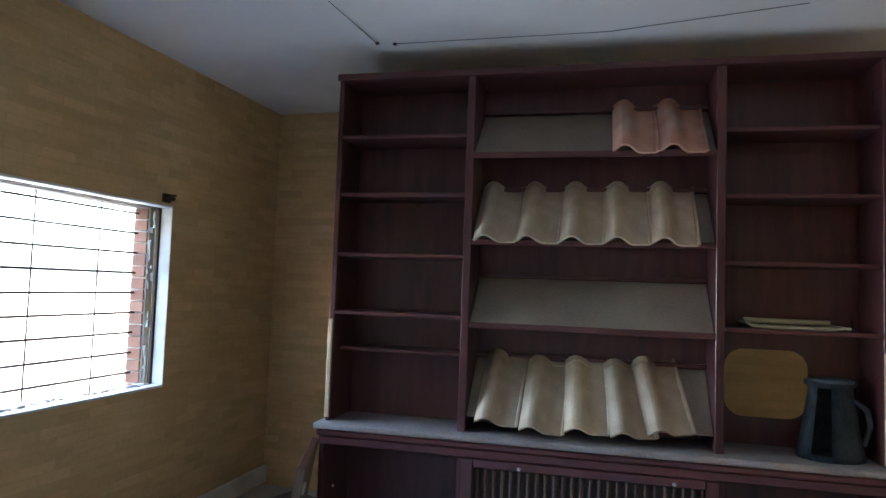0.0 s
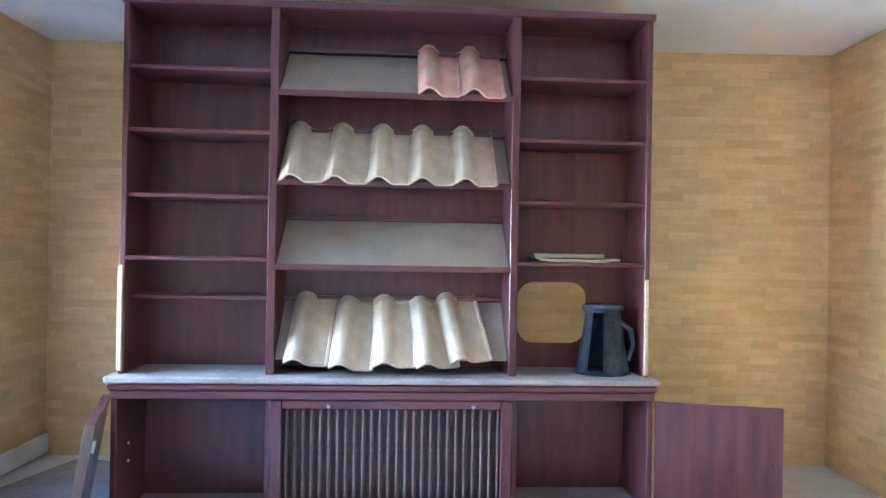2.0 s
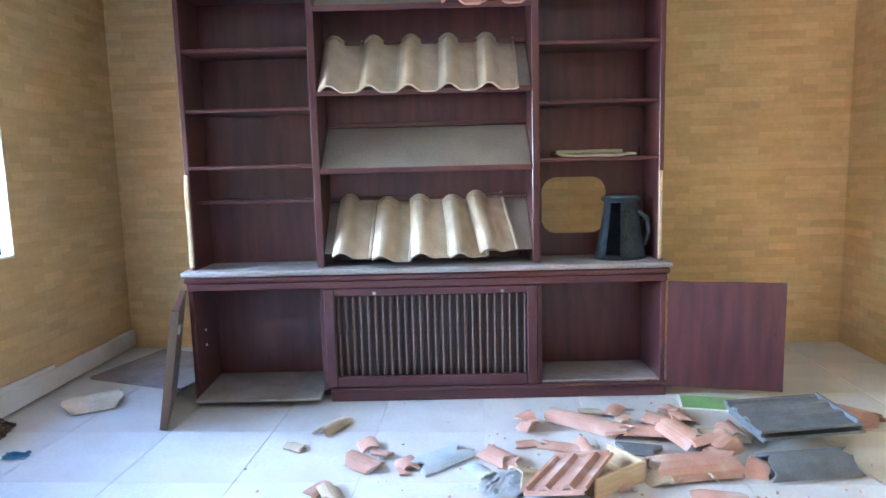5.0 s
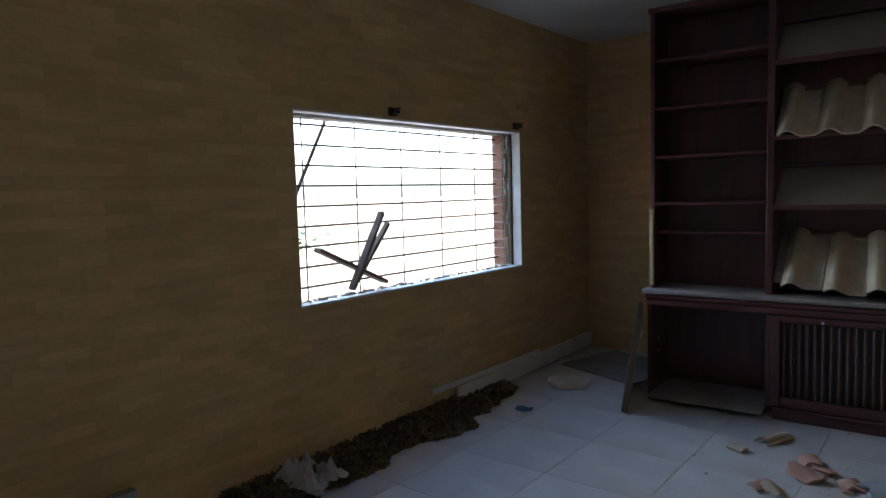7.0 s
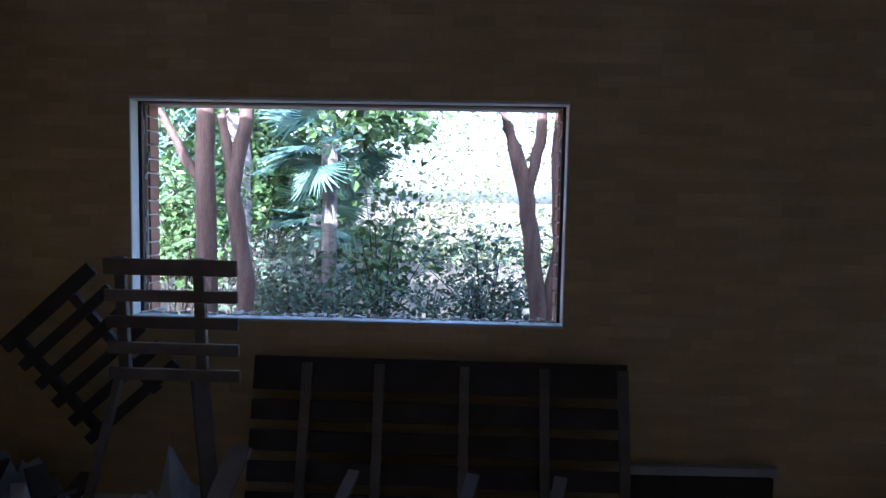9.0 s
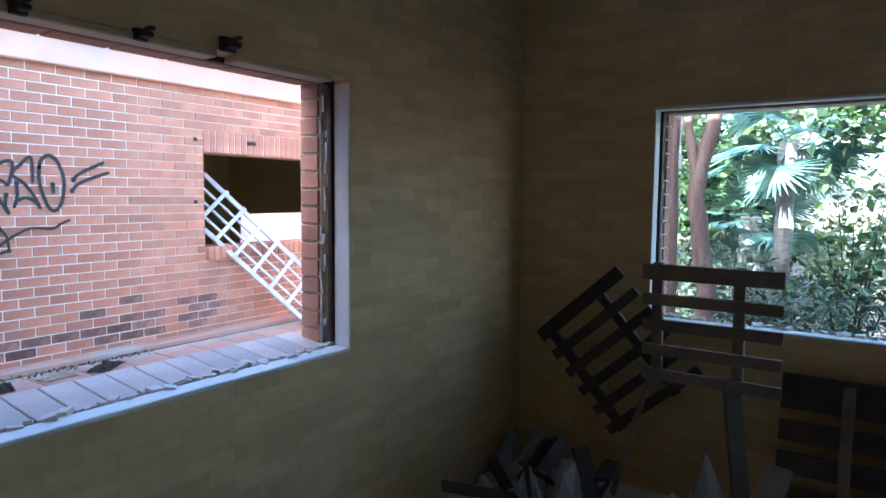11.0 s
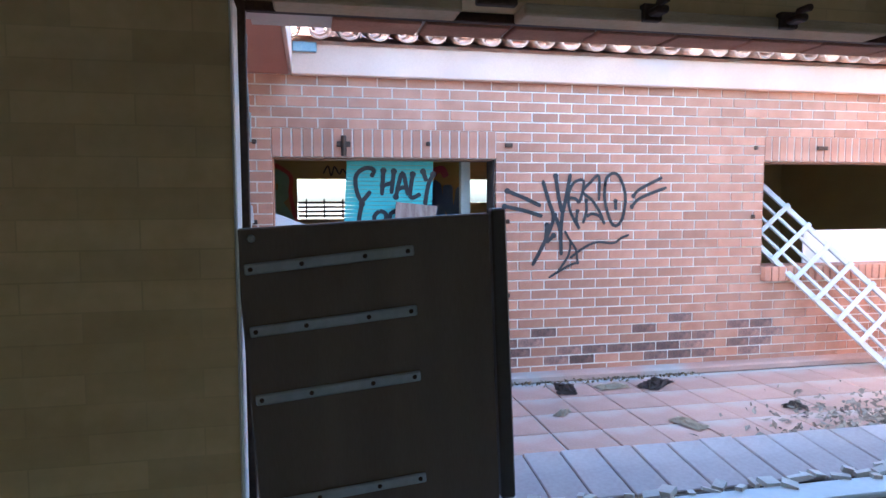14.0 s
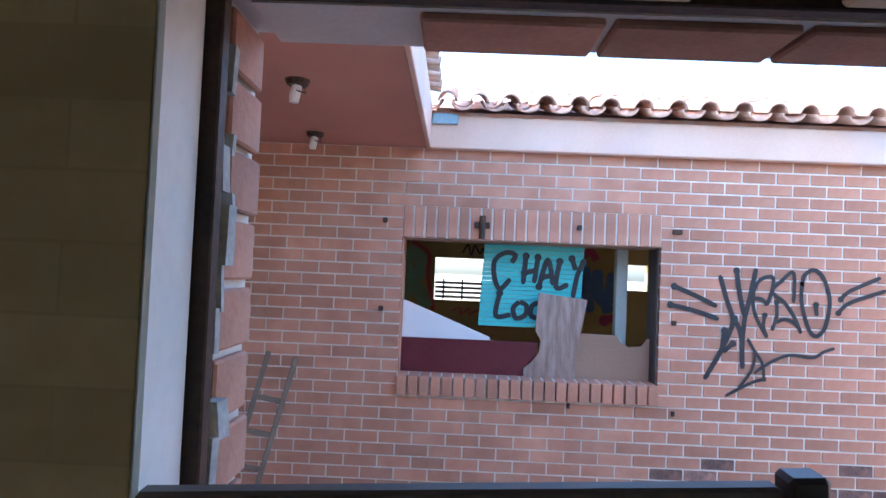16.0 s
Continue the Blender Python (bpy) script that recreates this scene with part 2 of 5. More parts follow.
def piece(name, mesh, parent, m):
    ob = new(name, mesh)
    ob.parent = parent
    ob.matrix_basis = m
    return ob


def thing(name, m, label, category, group="", kind=""):
    ob = new(name)
    ob.matrix_basis = m
    ob.empty_display_size = 0.1
    return tagged(ob, label, category, group, kind)


def solo(name, bm, mat, m, label, category, group="", kind="", smooth=False):
    ob = new(name, mesh_of(name, bm, mat, smooth))
    ob.matrix_basis = m
    return tagged(ob, label, category, group, kind)


def sheet(profile, length, thick, nl=4, sag=0.0):
    """A curved slab: a cross-section in x, z swept along y, with real thickness."""
    bm = bmesh.new()
    k = len(profile)
    nor = []
    for i in range(k):
        a, b = profile[max(0, i - 1)], profile[min(k - 1, i + 1)]
        d = Vector((b[0] - a[0], b[1] - a[1])).normalized()
        nor.append((-d.y, d.x))
    rows = []
    for j in range(nl + 1):
        y = length * j / nl
        dz = sag * math.sin(math.pi * j / nl)
        top = [bm.verts.new((p[0], y, p[1] + dz)) for p in profile]
        low = [bm.verts.new((p[0] - q[0] * thick, y, p[1] - q[1] * thick + dz)) for p, q in zip(profile, nor)]
        rows.append((top, low))
    for (t0, l0), (t1, l1) in zip(rows, rows[1:]):
        for i in range(k - 1):
            bm.faces.new((t0[i], t0[i + 1], t1[i + 1], t1[i]))
            bm.faces.new((l0[i + 1], l0[i], l1[i], l1[i + 1]))
        bm.faces.new((t0[0], t1[0], l1[0], l0[0]))
        bm.faces.new((t0[-1], l0[-1], l1[-1], t1[-1]))
    for t0, l0, flip in ((*rows[0], False), (*rows[-1], True)):
        for i in range(k - 1):
            f = (t0[i], l0[i], l0[i + 1], t0[i + 1])
            bm.faces.new(f[::-1] if flip else f)
    return bm


def tube(points, radii, sides=8, caps=True):
    bm = bmesh.new()
    pts = [Vector(p) for p in points]
    rings = []
    for i, p in enumerate(pts):
        d = (pts[min(i + 1, len(pts) - 1)] - pts[max(i - 1, 0)]).normalized()
        u = d.orthogonal().normalized() if abs(d.z) > 0.95 else d.cross(Vector((0, 0, 1))).normalized()
        v = d.cross(u)
        rings.append([bm.verts.new(p + (u * math.cos(2 * math.pi * s / sides) + v * math.sin(2 * math.pi * s / sides)) * radii[i]) for s in range(sides)])
    for a, b in zip(rings, rings[1:]):
        for s in range(sides):
            bm.faces.new((a[s], a[(s + 1) % sides], b[(s + 1) % sides], b[s]))
    if caps:
        bm.faces.new(rings[0][::-1])
        bm.faces.new(rings[-1])
    return bm


def outline(points, depth):
    """A flat board cut to an outline in x, z, with its depth along y."""
    bm = bmesh.new()
    f = bm.faces.new([bm.verts.new((x, 0, z)) for x, z in points])
    ext = bmesh.ops.extrude_face_region(bm, geom=[f])
    bmesh.ops.translate(bm, verts=[v for v in ext["geom"] if isinstance(v, bmesh.types.BMVert)], vec=(0, depth, 0))
    return bm


def stroke_mesh(strokes, place, width, lift=0.0):
    """Painted lines: flat ribbons with round joints; place(u, v) gives the world point of a stroke's point."""
    bm = bmesh.new()
    for pts in strokes:
        lift += 0.00035
        fine = []
        pv = [Vector(p) for p in pts]
        for i in range(len(pv) - 1):
            p0, p1, p2, p3 = pv[max(i - 1, 0)], pv[i], pv[i + 1], pv[min(i + 2, len(pv) - 1)]
            for s in range(6):
                q = s / 6
                fine.append(0.5 * (2 * p1 + (p2 - p0) * q + (2 * p0 - 5 * p1 + 4 * p2 - p3) * q * q + (3 * p1 - p0 - 3 * p2 + p3) * q ** 3))
        fine.append(pv[-1])
        ring = [Vector(place(fine[0].x, fine[0].y)) + Vector((width * 0.75 * math.cos(a), lift + 0.0002, width * 0.75 * math.sin(a))) for a in [k * math.pi / 5 for k in range(10)]]
        if len(pts) < 4:
            bm.faces.new([bm.verts.new(p) for p in ring])
        world_pts = [Vector(place(p.x, p.y)) + Vector((0, lift, 0)) for p in fine]
        prev = None
        for i, p in enumerate(world_pts):
            d = (world_pts[min(i + 1, len(world_pts) - 1)] - world_pts[max(i - 1, 0)])
            side = Vector((-d.z, 0, d.x)).normalized() * width * (0.5 if 0 < i < len(world_pts) - 1 else 0.32)
            ends = (bm.verts.new(p + side), bm.verts.new(p - side))
            if prev:
                bm.faces.new((prev[0], prev[1], ends[1], ends[0]))
            prev = ends
    return bm


def leaves(rng, count, spot, size, long=1.8):
    """Many small folded leaves at points given by spot()."""
    verts, faces = [], []
    for _ in range(count):
        c = spot()
        a = Vector((rng.uniform(-1, 1), rng.uniform(-1, 1), rng.uniform(-0.7, 0.7))).normalized()
        b = a.orthogonal().normalized()
        b.rotate(Matrix.Rotation(rng.uniform(0, 6.28), 3, a))
        s = size * rng.uniform(0.6, 1.3)
        k = len(verts)
        up = a.cross(b) * s * 0.18
        verts += [c - a * s * long / 2, c + b * s / 2 + up, c + a * s * long / 2, c - b * s / 2 + up]
        faces += [(k, k + 1, k + 2), (k, k + 2, k + 3)]
    me = bpy.data.meshes.new("leaves")
    me.from_pydata([tuple(v) for v in verts], [], faces)
    return me


# ---- the room ----
XW, XE, YN, YS, ZC = -1.065, 4.78, 5.245, -3.715, 3.09
W1 = (1.52, 3.96, 0.965, 2.14)
W2 = (-2.92, -0.645, 0.965, 2.13)
W3 = (0.49, 2.60, 0.98, 2.12)


def pierced(axis, a0, a1, b0, b1, z0, z1, holes):
    """A wall with openings through it, as one mesh. axis: along which it runs; a: its run; b: its thickness."""
    bm = bmesh.new()
    cuts = sorted({a0, a1, *[h[0] for h in holes], *[h[1] for h in holes]})
    for c0, c1 in zip(cuts, cuts[1:]):
        hs = sorted([h for h in holes if h[0] <= c0 + 1e-6 and h[1] >= c1 - 1e-6], key=lambda h: h[2])
        z = z0
        for h in hs + [(0, 0, z1, z1)]:
            if h[2] > z + 1e-6:
                if axis == "x":
                    bm_box(bm, c0, c1, b0, b1, z, h[2])
                else:
                    bm_box(bm, b0, b1, c0, c1, z, h[2])
            z = h[3]
    return bm


ORIGIN = Matrix.Identity(4)
CAB = pose(0.06, 3.86, 0, 0, 0, 2.82) @ pose(0, -4.0, 0)  # the cabinet stands slightly turned to the wall
solo("wall_west", pierced("y", YS - 0.13, YN + 0.2, XW - 0.13, XW, 0, ZC, [W1, W2]), M_WALL, ORIGIN, "yellowed brick-pattern wall with two window openings", "wall", kind="structure")
solo("wall_south", pierced("x", XW, XE, YS - 0.13, YS, 0, ZC, [W3]), M_WALL, ORIGIN, "yellowed brick-pattern wall with one broken window", "wall", kind="structure")
solo("wall_north", box(XW, XE, YN, YN + 0.2, 0, ZC, 0), M_WALL, ORIGIN, "plain yellowed brick-pattern wall behind the cabinet", "wall", kind="structure")
solo("wall_east", box(XE, XE + 0.2, YS - 0.13, YN + 0.2, 0, ZC, 0), M_WALL, ORIGIN, "plain yellowed brick-pattern wall", "wall", kind="structure")
solo("ceiling", box(XW - 0.3, XE + 0.3, YS - 0.3, YN + 0.3, ZC, ZC + 0.15, 0), M_CEIL, ORIGIN, "white painted ceiling with faint stains", "ceiling", kind="structure")
# unseen slab over the room, its overhang added to keep sun off the trunks
solo("added_shading_slab", box(XW - 0.42, XE + 0.3, YS - 0.32, YN + 0.6, ZC + 0.16, ZC + 0.34, 0.01), M_PINK, ORIGIN, "unseen rendered roof slab added so its eave shades the garden trunks", "roof", kind="structure")
floor = solo("floor", box(XW - 0.13, XE + 0.2, YS - 0.13, YN + 0.2, -0.12, -0.004, 0), M_GROUT, ORIGIN, "pale dusty square floor tiles", "floor", kind="structure")

# cable pinned along the ceiling
cable = thing("ceiling_cable", ORIGIN, "thin dark cable pinned along the ceiling", "cable")
part("cable_run", tube([(0.34, 3.27, ZC - 0.006), (0.37, 3.85, ZC - 0.008)], [0.002] * 2, 6), M_CABLE, cable)
part("cable_run", tube([(0.47, 3.88, ZC - 0.006), (1.69, 3.92, ZC - 0.010), (2.62, 3.76, ZC - 0.006)], [0.0018] * 3, 6), M_CABLE, cable)
for cx_, cy_ in ((0.37, 3.85), (0.47, 3.88)):
    part("clip", box(cx_ - 0.01, cx_ + 0.01, cy_ - 0.01, cy_ + 0.01, ZC - 0.014, ZC, 0.002), M_CABLE, cable)


def window_lining(name, axis, w, face, out, label):
    """White-painted lining boards of an opening, with a rusty channel behind them."""
    a0, a1, z0, z1 = w
    th = thing(name, ORIGIN, label, "window", kind="structure")
    t, lo, hi = 0.016, min(face + out * 0.085, face - out * 0.002), max(face + out * 0.085, face - out * 0.002)

    def bx(p0, p1, q0, q1, r0, r1, bev=0.004):
        return box(p0, p1, q0, q1, r0, r1, bev) if axis == "x" else box(q0, q1, p0, p1, r0, r1, bev)
    part("window_frame", bx(a0, a0 + 0.007, lo, hi, z0 + t, z1 - t), M_WHITE, th)
    part("window_frame", bx(a1 - 0.007, a1, lo, hi, z0 + t, z1 - t), M_WHITE, th)
    if axis == "y":
        part("window_head", bx(a0, a1, lo, hi, z1 - t, z1), M_WHITE, th)
    part("window_sill", bx(a0, a1, lo, hi, z0, z0 + t), M_WHITE, th, "chipped white painted sill")
    rg = random.Random(int(a0 * 100) + 7)
    crumbs = bmesh.new()
    a = a0 + 0.03
    while a < a1 - 0.05:
        w_, h_, d_ = rg.uniform(0.01, 0.05), rg.uniform(0.006, 0.018), rg.uniform(0.012, 0.045)
        o = face + out * (0.072 + rg.uniform(0, 0.05))
        m = pose(*((a, o) if axis == "x" else (o, a)), z0 + 0.014, rg.uniform(-15, 15), rg.uniform(-15, 15), rg.uniform(-40, 40))
        bm_box(crumbs, -w_ / 2, w_ / 2, -d_ / 2, d_ / 2, 0, h_, m)
        a += rg.uniform(0.012, 0.06)
    part("broken_edge", crumbs, M_MORTAR, th, "broken plaster crumbs along the sill")
    torn = bmesh.new()
    for side in (a0 + 0.014, a1 - 0.014):
        z = z0 + 0.03
        while z < z1 - 0.05:
            h_ = rg.uniform(0.015, 0.07)
            if rg.random() < 0.7:
                o = face + out * rg.uniform(0.115, 0.155)
                m = pose(*((side, o) if axis == "x" else (o, side)), z, rg.uniform(-6, 6), rg.uniform(-6, 6), rg.uniform(-20, 20))
                q_ = rg.uniform(0.004, 0.010)
                bm_box(torn, -q_, q_, -q_, q_, 0, h_, m)
            z += h_ * 0.9
    part("torn_plaster", torn, M_PLASTER, th, "torn plaster between lining and brick")
    c0, c1 = sorted((face + out * 0.087, face + out * 0.108))
    for p0, p1, r0, r1 in ((a0, a0 + 0.022, z0, z1), (a1 - 0.022, a1, z0, z1), (a0 + 0.022, a1 - 0.022, z1 - 0.02, z1), (a0 + 0.022, a1 - 0.022, z0, z0 + 0.008)):
        part("channel", bx(p0, p1, c0, c1, r0, r1, 0.002), M_METAL_DK, th, "dark rusty steel channel")
    return th


lining_1 = window_lining("window_1", "y", W1, XW, -1, "barred window opening with white painted lining")
lining_2 = window_lining("window_2", "y", W2, XW, -1, "empty window opening with white lining and brick reveal")
lining_3 = window_lining("window_3", "x", W3, YS, -1, "empty window opening with chipped lining and brick reveal")

# outer brick leaf with its own brick reveals
BL, BH, BT, JT = 0.208, 0.0665, 0.10, 0.010


def brick_mesh(name, w, h, d, mat, bev=0.003):
    return mesh_of(name, box(-w / 2, w / 2, -d / 2, d / 2, -h / 2, h / 2, bev), mat)


JAMB = brick_mesh("reveal_brick", 0.012, BH, 0.105, M_BRICK)
SILLB = brick_mesh("sill_brick", 0.104, 0.03, 0.24, M_SILL)


def outer_leaf(name, axis, run, face, out, holes, label):
    b0, b1 = sorted((face + out * 0.167, face + out * 0.29))
    leaf = solo(name, pierced(axis, run[0], run[1], b0, b1, -0.1, 3.3, holes), M_MORTAR, ORIGIN, label, "wall", kind="structure")
    mid = face + out * 0.228
    turn = 0 if axis == "x" else 90
    for a0, a1, z0, z1 in holes:
        z = z0 + BH / 2 + 0.004
        while z < z1 - 0.02:
            for a, s in ((a0, 1), (a1, -1)):
                p = (a + s * (0.005 + random.uniform(0, 0.004)), mid, z) if axis == "x" else (mid, a + s * (0.005 + random.uniform(0, 0.004)), z)
                piece("brick", JAMB, leaf, pose(*p, 0, 0, turn))
            z += BH + JT
        a = a0 + 0.055
        while a < a1 - 0.05:
            o = face + out * (0.245 + random.uniform(-0.006, 0.006))
            p = (a, o, z0 + 0.008) if axis == "x" else (o, a, z0 - 0.055)
            piece("sill_brick", SILLB, leaf, pose(*p, out * 7 if axis == "x" else 0, 0 if axis == "x" else -out * 7, 0 if axis == "x" else 0) @ (Matrix.Identity(4) if axis == "x" else pose(0, 0, 0, 0, 0, 90)))
            a += 0.108
    return leaf


outer_leaf("wall_outer_west", "y", (YS - 0.29, YN + 0.3), XW, -1, [(W1[0] + 0.01, W1[1] - 0.01, W1[2] - 0.065, W1[3] - 0.02), (W2[0] + 0.01, W2[1] - 0.01, W2[2] - 0.065, W2[3] - 0.02)], "outer brick leaf of the west wall")
outer_leaf("wall_outer_south", "x", (XW - 0.16, XE + 0.5), YS, -1, [(W3[0] + 0.0, W3[1] + 0.01, W3[2], W3[3] + 0.015)], "outer brick leaf facing the courtyard")

# head of the courtyard window: soldier bricks seen from below
HEADB = brick_mesh("head_brick", 0.2, 0.012, 0.1, M_BRICK)
head = solo("lintel", box(W3[0] + 0.02, W3[1] - 0.02, YS - 0.288, YS - 0.168, W3[3] + 0.003, W3[3] + 0.014, 0), M_MORTAR, ORIGIN, "brick lintel underside over the courtyard window", "lintel", kind="structure")
a = W3[0] + 0.13
while a < W3[1] - 0.1:
    piece("brick", HEADB, head, pose(a, YS - 0.228, W3[3] - 0.001))
    a += 0.21


# ---- bracket stubs over windows ----
def bracket(m, size, label):
    th = thing("shutter_bracket", m, label, "bracket", "brackets over the windows")
    part("plate", box(-0.5 * size, 0.5 * size, 0.0, 0.02, -0.4 * size, 0.4 * size, 0.003), M_METAL_DK, th)
    part("arm", box(-0.35 * size, 0.3 * size, 0.02, 0.06, -0.25 * size, 0.1 * size, 0.004), M_METAL_DK, th)
    part("bolt", tube([(0.1 * size, 0.05, 0.2 * size), (0.1 * size, 0.085, 0.2 * size)], [0.008, 0.008], 6), M_METAL_DK, th)
    return th


for bx_, sz in ((1.10, 0.06), (2.08, 0.085), (2.50, 0.06)):
    bracket(pose(bx_, YS + 0.001, W3[3] + 0.02), sz, "dark rusty shutter bracket on the wall over the window")
for bx_ in (1.41, 1.74):
    bracket(pose(bx_, YS + 0.001, W3[3] - 0.01), 0.045, "small rusty clip on the window head")
for by_ in (2.35, 3.88):
    bracket(pose(XW + 0.001, by_, W1[3] + 0.04, 0, 0, -90), 0.07, "small rusty shutter bracket over the barred window")
bar_stub = thing("head_board", ORIGIN, "pale broken boards under the window head", "board")
for p0, p1 in ((0.60, 1.06), (1.14, 2.02), (2.15, 2.52)):
    part("strip", box(p0, p1, YS - 0.064, YS + 0.012, W3[3] - 0.028, W3[3] - 0.003, 0.004), M_PALEWOOD, bar_stub)


# ---- window 1: bar grid, crossed planks ----
grid = thing("window_grille", ORIGIN, "rusty welded bar grid outside the window", "grille")
gx = XW - 0.25
for i in range(9):
    z = W1[2] + 0.08 + i * 0.13
    part("bar", tube([(gx, W1[0] - 0.02, z), (gx, (W1[0] + W1[1]) / 2, z + random.uniform(-0.006, 0.006)), (gx, W1[1] + 0.02, z)], [0.008] * 3, 6), M_METAL_DK, grid)
for i in range(5):
    y = W1[0] + 0.25 + i * 0.46
    part("upright", tube([(gx + 0.01, y, W1[2] - 0.02), (gx + 0.01, y, W1[3] + 0.02)], [0.005] * 2, 6), M_METAL_DK, grid)


def plank(name, p, q, w, t, mat, label, category, group="", twist=0.0):
    """A sawn board from p to q."""
    p, q = Vector(p), Vector(q)
    m = (q - p).to_track_quat("Z", "Y").to_matrix().to_4x4()
    ln = (q - p).length
    bm = bmesh.new()
    n = 6
    for j in range(n + 1):
        s = random.uniform(0.94, 1.04)
        for x, y in ((-w / 2 * s, -t / 2), (w / 2 * s, -t / 2), (w / 2 * s, t / 2), (-w / 2 * s, t / 2)):
            bm.verts.new((x, y, ln * j / n))
    bm.verts.ensure_lookup_table()
    for j in range(n):
        for s in range(4):
            bm.faces.new((bm.verts[4 * j + s], bm.verts[4 * j + (s + 1) % 4], bm.verts[4 * j + 4 + (s + 1) % 4], bm.verts[4 * j + 4 + s]))
    bm.faces.new(bm.verts[0:4]), bm.faces.new(bm.verts[-4:])
    return solo(name, bm, mat, Matrix.Translation(p) @ m @ pose(0, 0, 0, 0, 0, twist), label, category, group)


SILL1 = W1[2] + 0.035
plank("plank", (-1.12, 1.98, SILL1 + 0.02), (-1.26, 2.42, 1.50), 0.045, 0.03, M_GREYWOOD, "weathered plank propped in the barred window", "plank", "crossed planks")
plank("plank", (-1.16, 2.02, SILL1 + 0.02), (-1.28, 2.50, 1.42), 0.035, 0.03, M_GREYWOOD, "split weathered plank propped in the barred window", "plank", "crossed planks")
plank("plank", (-1.19, 2.36, SILL1 + 0.02), (-1.21, 1.78, 1.29), 0.07, 0.025, M_GREYWOOD, "weathered plank lying across the window sill", "plank", "crossed planks")

# ---- the wall cabinet ----
cab = thing("wall_cabinet", CAB, "tall dark mahogany display cabinet with open shelves", "cabinet")
UX0, UX1, UY0, UY1, UZ0, UZ1 = 0.04, 3.01, 4.09, 4.42, 0.86, 2.945
D1, D2 = (0.84, 0.885), (2.20, 2.245)
part("worktop", box(0, 3.05, 4.0, 4.47, 0.825, 0.86, 0.008), M_DUSTY_SHELF, cab, "dust-covered mahogany counter")
part("moulding", box(0.012, 3.038, 4.014, 4.47, 0.785, 0.824, 0.01), M_MAHOG_H, cab)
part("moulding", box(0.024, 3.026, 4.03, 4.47, 0.735, 0.784, 0.006), M_MAHOG_H, cab)
part("side_panel", box(UX0, UX0 + 0.03, UY0, UY1, UZ0, UZ1), M_MAHOG, cab)
part("side_panel", box(UX1 - 0.03, UX1, UY0, UY1, UZ0, UZ1), M_MAHOG, cab)
part("torn_edge", box(UX0 - 0.004, UX0 + 0.024, UY0 - 0.012, UY0 - 0.001, 0.88, 1.46, 0.004), M_PALEWOOD, cab, "pale splintered raw wood edge")
part("torn_edge", box(UX1 - 0.03, UX1 - 0.006, UY0 - 0.012, UY0 - 0.001, 0.87, 1.42, 0.004), M_PALEWOOD, cab, "pale splintered raw wood edge")
part("divider", box(*D1, UY0, UY1, UZ0, UZ1 - 0.04), M_MAHOG, cab)
part("divider", box(*D2, UY0, UY1, UZ0, UZ1 - 0.04), M_MAHOG, cab)
part("top_board", box(UX0 - 0.012, UX1 + 0.012, UY0 - 0.012, UY1, UZ1 - 0.038, UZ1), M_MAHOG_H, cab)
part("back_panel", box(UX0 + 0.03, D1[0], UY1 - 0.012, UY1, UZ0, UZ1 - 0.04, 0), M_MAHOG, cab)
part("back_panel", box(D1[1], D2[0], UY1 - 0.012, UY1, UZ0, UZ1 - 0.04, 0), M_MAHOG, cab)
HX0, HX1, HZ0, HZ1 = 2.30, 2.73, 1.01, 1.385
hole_back = pierced("x", D2[1], UX1 - 0.03, UY1 - 0.012, UY1, UZ0, UZ1 - 0.04, [(HX0, HX1, HZ0, HZ1)])
r_ = 0.1
for cxh, czh, sx_, sz_ in ((HX0, HZ0, 1, 1), (HX1, HZ0, -1, 1), (HX0, HZ1, 1, -1), (HX1, HZ1, -1, -1)):
    fan = [(cxh, czh)] + [(cxh + sx_ * r_ * (1 - math.cos(q * math.pi / 12)), czh + sz_ * r_ * (1 - math.sin(q * math.pi / 12))) for q in range(7)]
    ys = (UY1 - 0.012, UY1)
    lo_, hi_ = [[hole_back.verts.new((x, y, z)) for x, z in fan] for y in ys]
    for q in range(1, 7):
        hole_back.faces.new((lo_[0], lo_[q], lo_[q + 1]))
        hole_back.faces.new((hi_[0], hi_[q + 1], hi_[q]))
        hole_back.faces.new((lo_[q], lo_[q + 1], hi_[q + 1], hi_[q]))
part("back_panel", hole_back, M_MAHOG, cab, "mahogany back with a rounded hole cut through")
for z in (2.57, 2.22, 1.859, 1.511):
    part("shelf", box(UX0 + 0.03, D1[0], UY0 + (0.0 if z < 1.6 else 0.012), UY1 - 0.013, z - 0.022, z), M_MAHOG_H, cab)
part("shelf", box(UX0 + 0.03, D1[0], UY0 + 0.1, UY1 - 0.013, 1.268, 1.29), M_MAHOG_H, cab)
for z in (2.57, 2.215, 1.86, 1.511):
    part("shelf", box(D2[1], UX1 - 0.03, UY0 + (0.0 if z < 1.6 else 0.012), UY1 - 0.013, z - 0.022, z), M_MAHOG_H, cab)
SLOPES = ((2.45, 2.74), (1.95, 2.26), (1.475, 1.74), (0.95, 1.255))


def slope_m(i, x=0.0, lift=0.0):
    """Pose on a display slope: x across, y up the slope."""
    z0, z1 = SLOPES[i]
    ang = math.degrees(math.atan2(z1 - z0, 0.29))
    return pose(x, UY0 + 0.015, z0, ang, 0, 0) @ pose(0, 0, lift)


